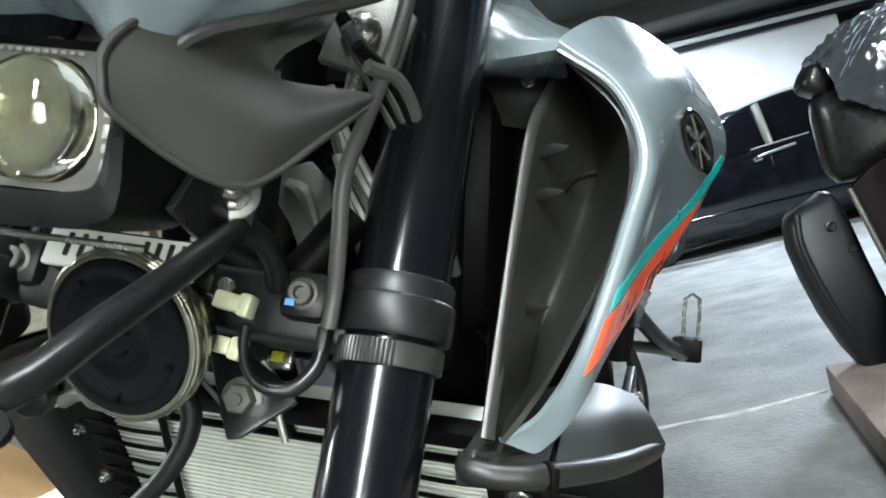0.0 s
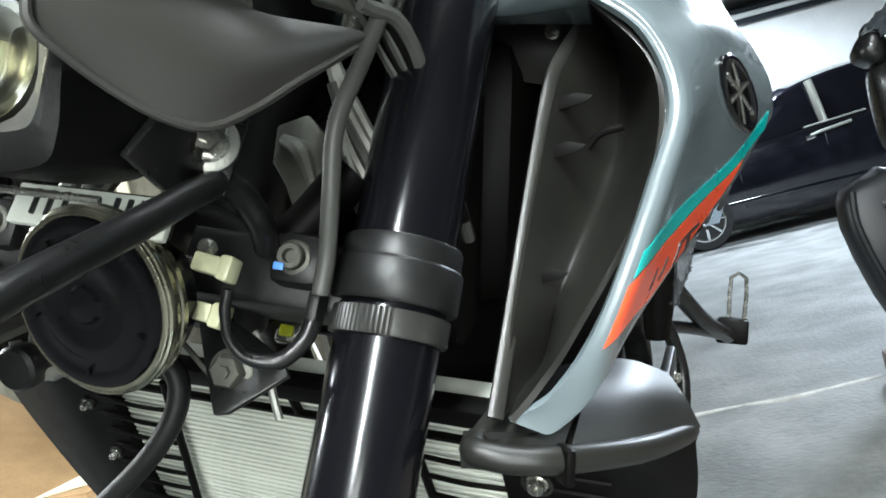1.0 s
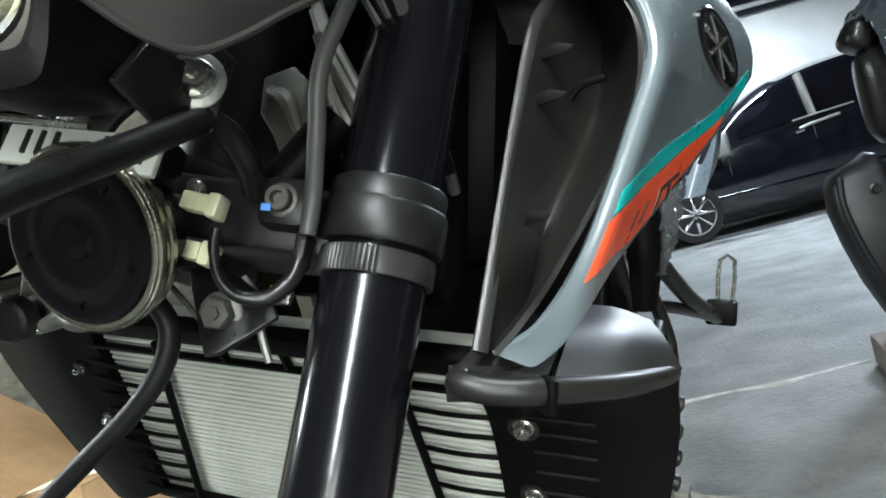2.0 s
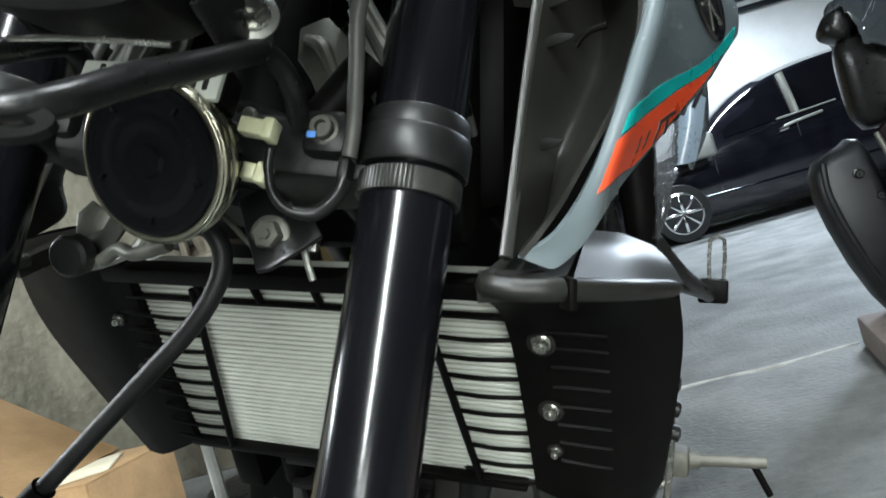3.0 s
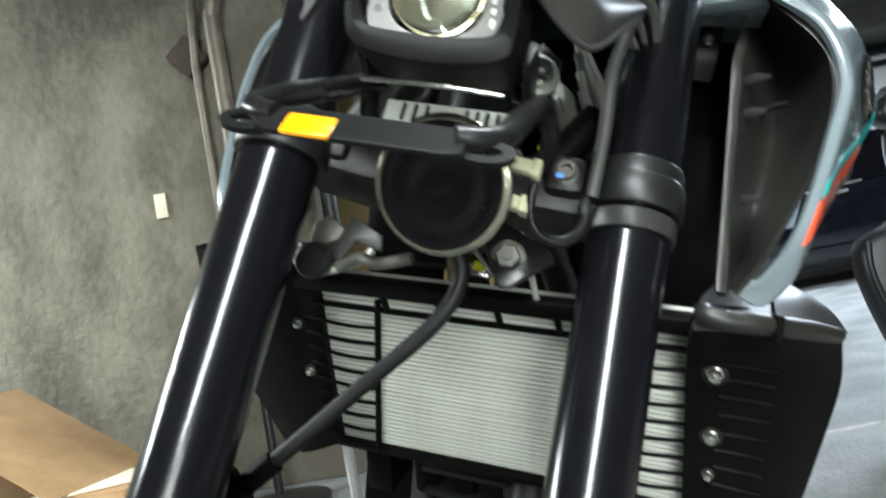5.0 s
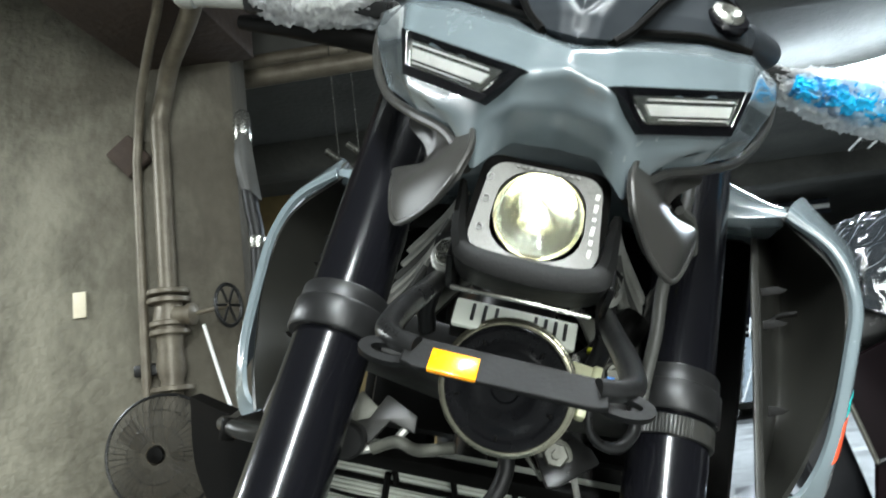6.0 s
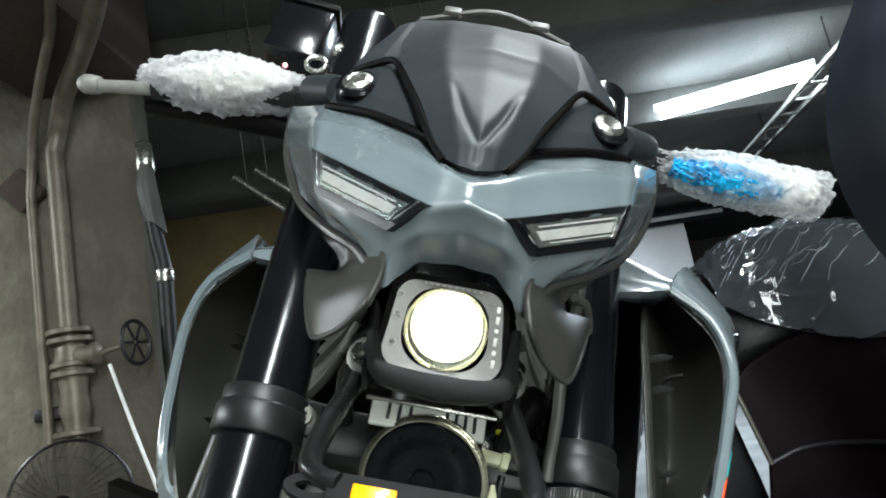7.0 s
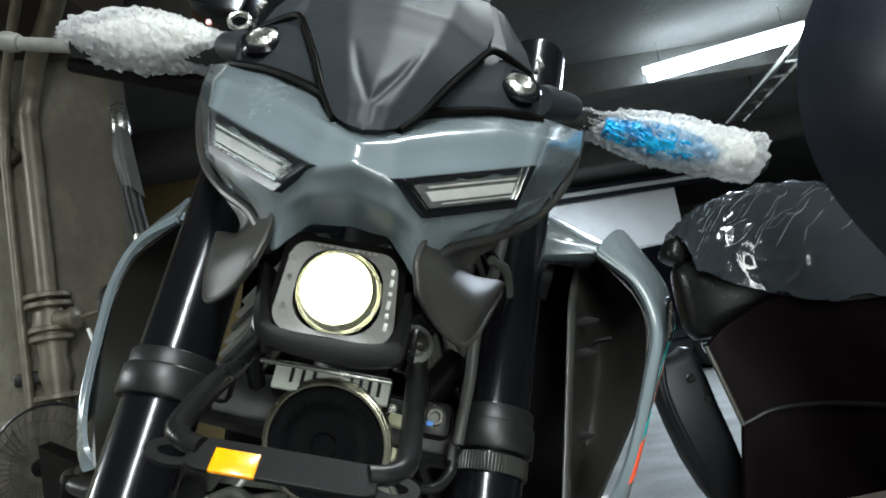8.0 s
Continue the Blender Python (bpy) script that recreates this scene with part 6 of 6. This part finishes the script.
SADDLE = [[(-.37, 0, 1.038), (-.37, .06, 1.026), (-.36, .10, .972), (-.355, .12, .90)], [(-.24, 0, 1.11), (-.24, .096, 1.092), (-.24, .168, .996), (-.24, .18, .816)],
          [(.0, 0, 1.146), (.0, .12, 1.122), (.0, .20, .996), (.0, .216, .72)], [(.30, 0, 1.092), (.30, .13, 1.07), (.30, .216, .96), (.30, .23, .70)],
          [(.66, 0, 1.02), (.66, .13, 1.0), (.66, .20, .90), (.66, .216, .70)]]


def both(rows):
    return [[(x, -y, z) for x, y, z in r[:0:-1]] + list(r) for r in rows]


part("saddle", sheet(patch(both(SADDLE), 5, 6), 0.03), VINYL, other, "black vinyl saddle", 60)
# the film is pulled into folds that run over the saddle
grid = patch(both([[(x - .012, y * 1.05, z + .006) for x, y, z in r] for r in SADDLE]), 14, 18)
for row in grid:
    for q in row:
        v = Vector((q.x * 7 + q.y * 5, q.y * 16 - q.x * 4, q.z * 9))
        fold = (1 - abs(noise.noise(v))) ** 9 + 0.6 * (1 - abs(noise.noise(v * 2.3 + Vector((3, 1, 0))))) ** 9
        q.z += 0.020 * fold - 0.008
        q.x -= 0.010 * (1 - abs(noise.noise(v * 1.6 + Vector((7, 0, 0))))) ** 3 - 0.004
saddle_film = part("saddle_film", sheet(grid, 0.001, 0.006), FILM, other, "crinkled clear plastic film", 60)
# pale threads along the film's creases, added in place of lamp reflections
rng = random.Random(8)
for k in range(56):
    u, v = rng.uniform(.02, .75), rng.uniform(.08, .42)
    du = rng.uniform(.04, .16)
    dv = du * rng.uniform(.35, .95)
    bow = rng.uniform(-.012, .012)
    line = [grid_point(grid, min(.99, u + du * t), min(.98, v + dv * t + bow * math.sin(3.1 * t))) + Vector((-.003, -.007, .005)) for t in (0, .25, .5, .75, 1)]
    w = rng.choice((.0004, .0005, .0007, .0011))
    part("film_streak", tube(line, [.0002, w, w * .6, w * 1.1, .0002], 6, 3), STREAK, saddle_film)
loops = []
for x, w, z0, z1 in ((-.408, .025, .76, .89), (-.404, .050, .70, .925), (-.380, .072, .665, .950), (-.31, .100, .66, .955), (-.20, .130, .68, .94), (.0, .160, .70, .90), (.20, .170, .70, .88)):
    loop = []
    for k in range(28):
        a = 2 * math.pi * k / 28
        cx, sx = math.cos(a), math.sin(a)
        loop.append(Vector((x, w * math.copysign(abs(cx) ** 0.7, cx), (z0 + z1) / 2 + (z1 - z0) / 2 * math.copysign(abs(sx) ** 0.7, sx))))
    loops.append(loop)
part("tail_fairing", rings(bmesh.new(), loops), STEELBLACK, other, "satin black tail fairing", 60)
part("tail_lamp", box((0.085, 0.12, 0.09), at(-.385, 0, .985) @ pose(0, 0, 0, 0, 35, 0), 0.03, seg=4), STEELBLACK, other, "black tail lamp block")
part("side_cover", box((1.0, 0.40, 0.66), at(.60, 0, .58), 0.10, seg=4), MATTE, other)
# rear fender: a rounded tongue that curves in under the wheel
loops = []
for x, y, z, w, d in ((-.475, .03, .635, .040, .03), (-.478, .02, .625, .066, .05), (-.480, .01, .59, .082, .06), (-.478, .0, .52, .090, .07), (-.462, -.005, .42, .090, .07), (-.432, .0, .30, .088, .07),
                      (-.395, .02, .19, .080, .06), (-.350, .05, .10, .070, .05)):
    loop = []
    for k in range(28):
        a = 2 * math.pi * k / 28
        cx, sx = math.cos(a), math.sin(a)
        loop.append(Vector((x + w * math.copysign(abs(cx) ** 0.45, cx), y + d * math.copysign(abs(sx) ** 0.45, sx), z + 0.02 * cx)))
    loops.append(loop)
part("rear_fender", rings(bmesh.new(), loops), VINYL, other, "matte black rear fender", 50)
part("fender_ridge", tube([(-.535, -.045, .60), (-.545, -.060, .52), (-.530, -.066, .42), (-.495, -.060, .30), (-.45, -.035, .19)], 0.010, 8), VINYL, other)
for x, z in ((-.455, .545), (-.415, .47)):
    part("fender_bolt", bolt((x, -.062, z), (x, -.4, z), .013, .016), STEELBLACK, other)
body_ = part("side_panel", slab([(-.425, .655), (-.370, .385), (-.420, .16), (-.38, .06), (.50, .06), (.80, .30), (.80, .78), (.10, .80), (-.20, .76), (-.36, .70)], .03, at(0, -.17, 0) @ pose(0, 0, 0, 90, 0, 0), .012), WINE,
             other, "dark wine-coloured lower side panel")
part("panel_strip", tube([(-.427, -.190, .650), (-.405, -.205, .530), (-.372, -.205, .385)], .008, 10), REG, body_, "bare metal strip down the panel edge")
part("panel_edge", tube([(-.372, -.200, .385), (-.25, -.212, .415), (-.05, -.212, .395), (.30, -.205, .31)], .009, 8), VINYL, body_)
# black box added to fill the dark space under the tail
part("under_tail_filler", box((0.60, 0.26, 0.50), at(.10, 0.06, .46), 0.06, seg=3), MATTE, other)
part("rear_wheel", turned([(0.20, -0.05), (0.27, -0.07), (0.30, -0.03), (0.305, 0), (0.30, 0.03), (0.27, 0.07), (0.20, 0.05)], at(.16, 0, .305) @ pose(0, 0, 0, 90, 0, 0), 48), RUBBER, other, "black rear tyre")
part("front_wheel", turned([(0.20, -0.05), (0.27, -0.06), (0.30, -0.03), (0.305, 0), (0.30, 0.03), (0.27, 0.06), (0.20, 0.05)], at(1.40, 0, .305) @ pose(0, 0, 0, 90, 0, 0), 48), RUBBER, other, "black front tyre")
part("frame", tube([(.16, 0, .31), (.5, 0, .45), (1.0, 0, .5), (1.25, 0, .8), (1.40, 0, .31)], 0.04, 12), STEELBLACK, other)
part("tank", box((0.45, 0.28, 0.22), at(1.05, 0, .93), 0.09, seg=4), CARPAINT, other)

# ---- a scooter whose tall dark front shield comes into view ----
scooter = thing("parked_scooter", pose(1.40, 1.25, 0, 0, 0, 20), "dark blue-grey scooter with a tall smooth front shield", "scooter")
SHIELD = [[(.12, -.20, .28), (.08, 0, .28), (.12, .20, .28)], [(-.06, -.24, .70), (-.11, 0, .70), (-.06, .24, .70)], [(-.30, -.24, 1.00), (-.36, 0, 1.00), (-.30, .24, 1.00)],
          [(-.31, -.22, 1.25), (-.37, 0, 1.25), (-.31, .22, 1.25)], [(-.20, -.16, 1.46), (-.24, 0, 1.48), (-.20, .16, 1.46)]]
part("front_shield", sheet(patch(SHIELD, 6, 6), -0.02), SHELL, scooter, "smooth dark front shield", 60)
part("body", box((0.75, 0.34, 0.40), at(.42, 0, .50), 0.12, seg=4), SHELL, scooter)
part("floorboard", box((0.5, 0.30, 0.08), at(0.05, 0, .30), 0.03), MATTE, scooter)
part("steering_post", tube([(.14, 0, .30), (.02, 0, .80), (-.20, 0, 1.2)], 0.05, 12), MATTE, scooter)
for x in (.16, .80):
    part("wheel", turned([(0.12, -0.05), (0.18, -0.06), (0.22, -0.03), (0.225, 0), (0.22, 0.03), (0.18, 0.06), (0.12, 0.05)], at(x, 0, .225) @ pose(0, 0, 0, 90, 0, 0), 36), RUBBER, scooter)
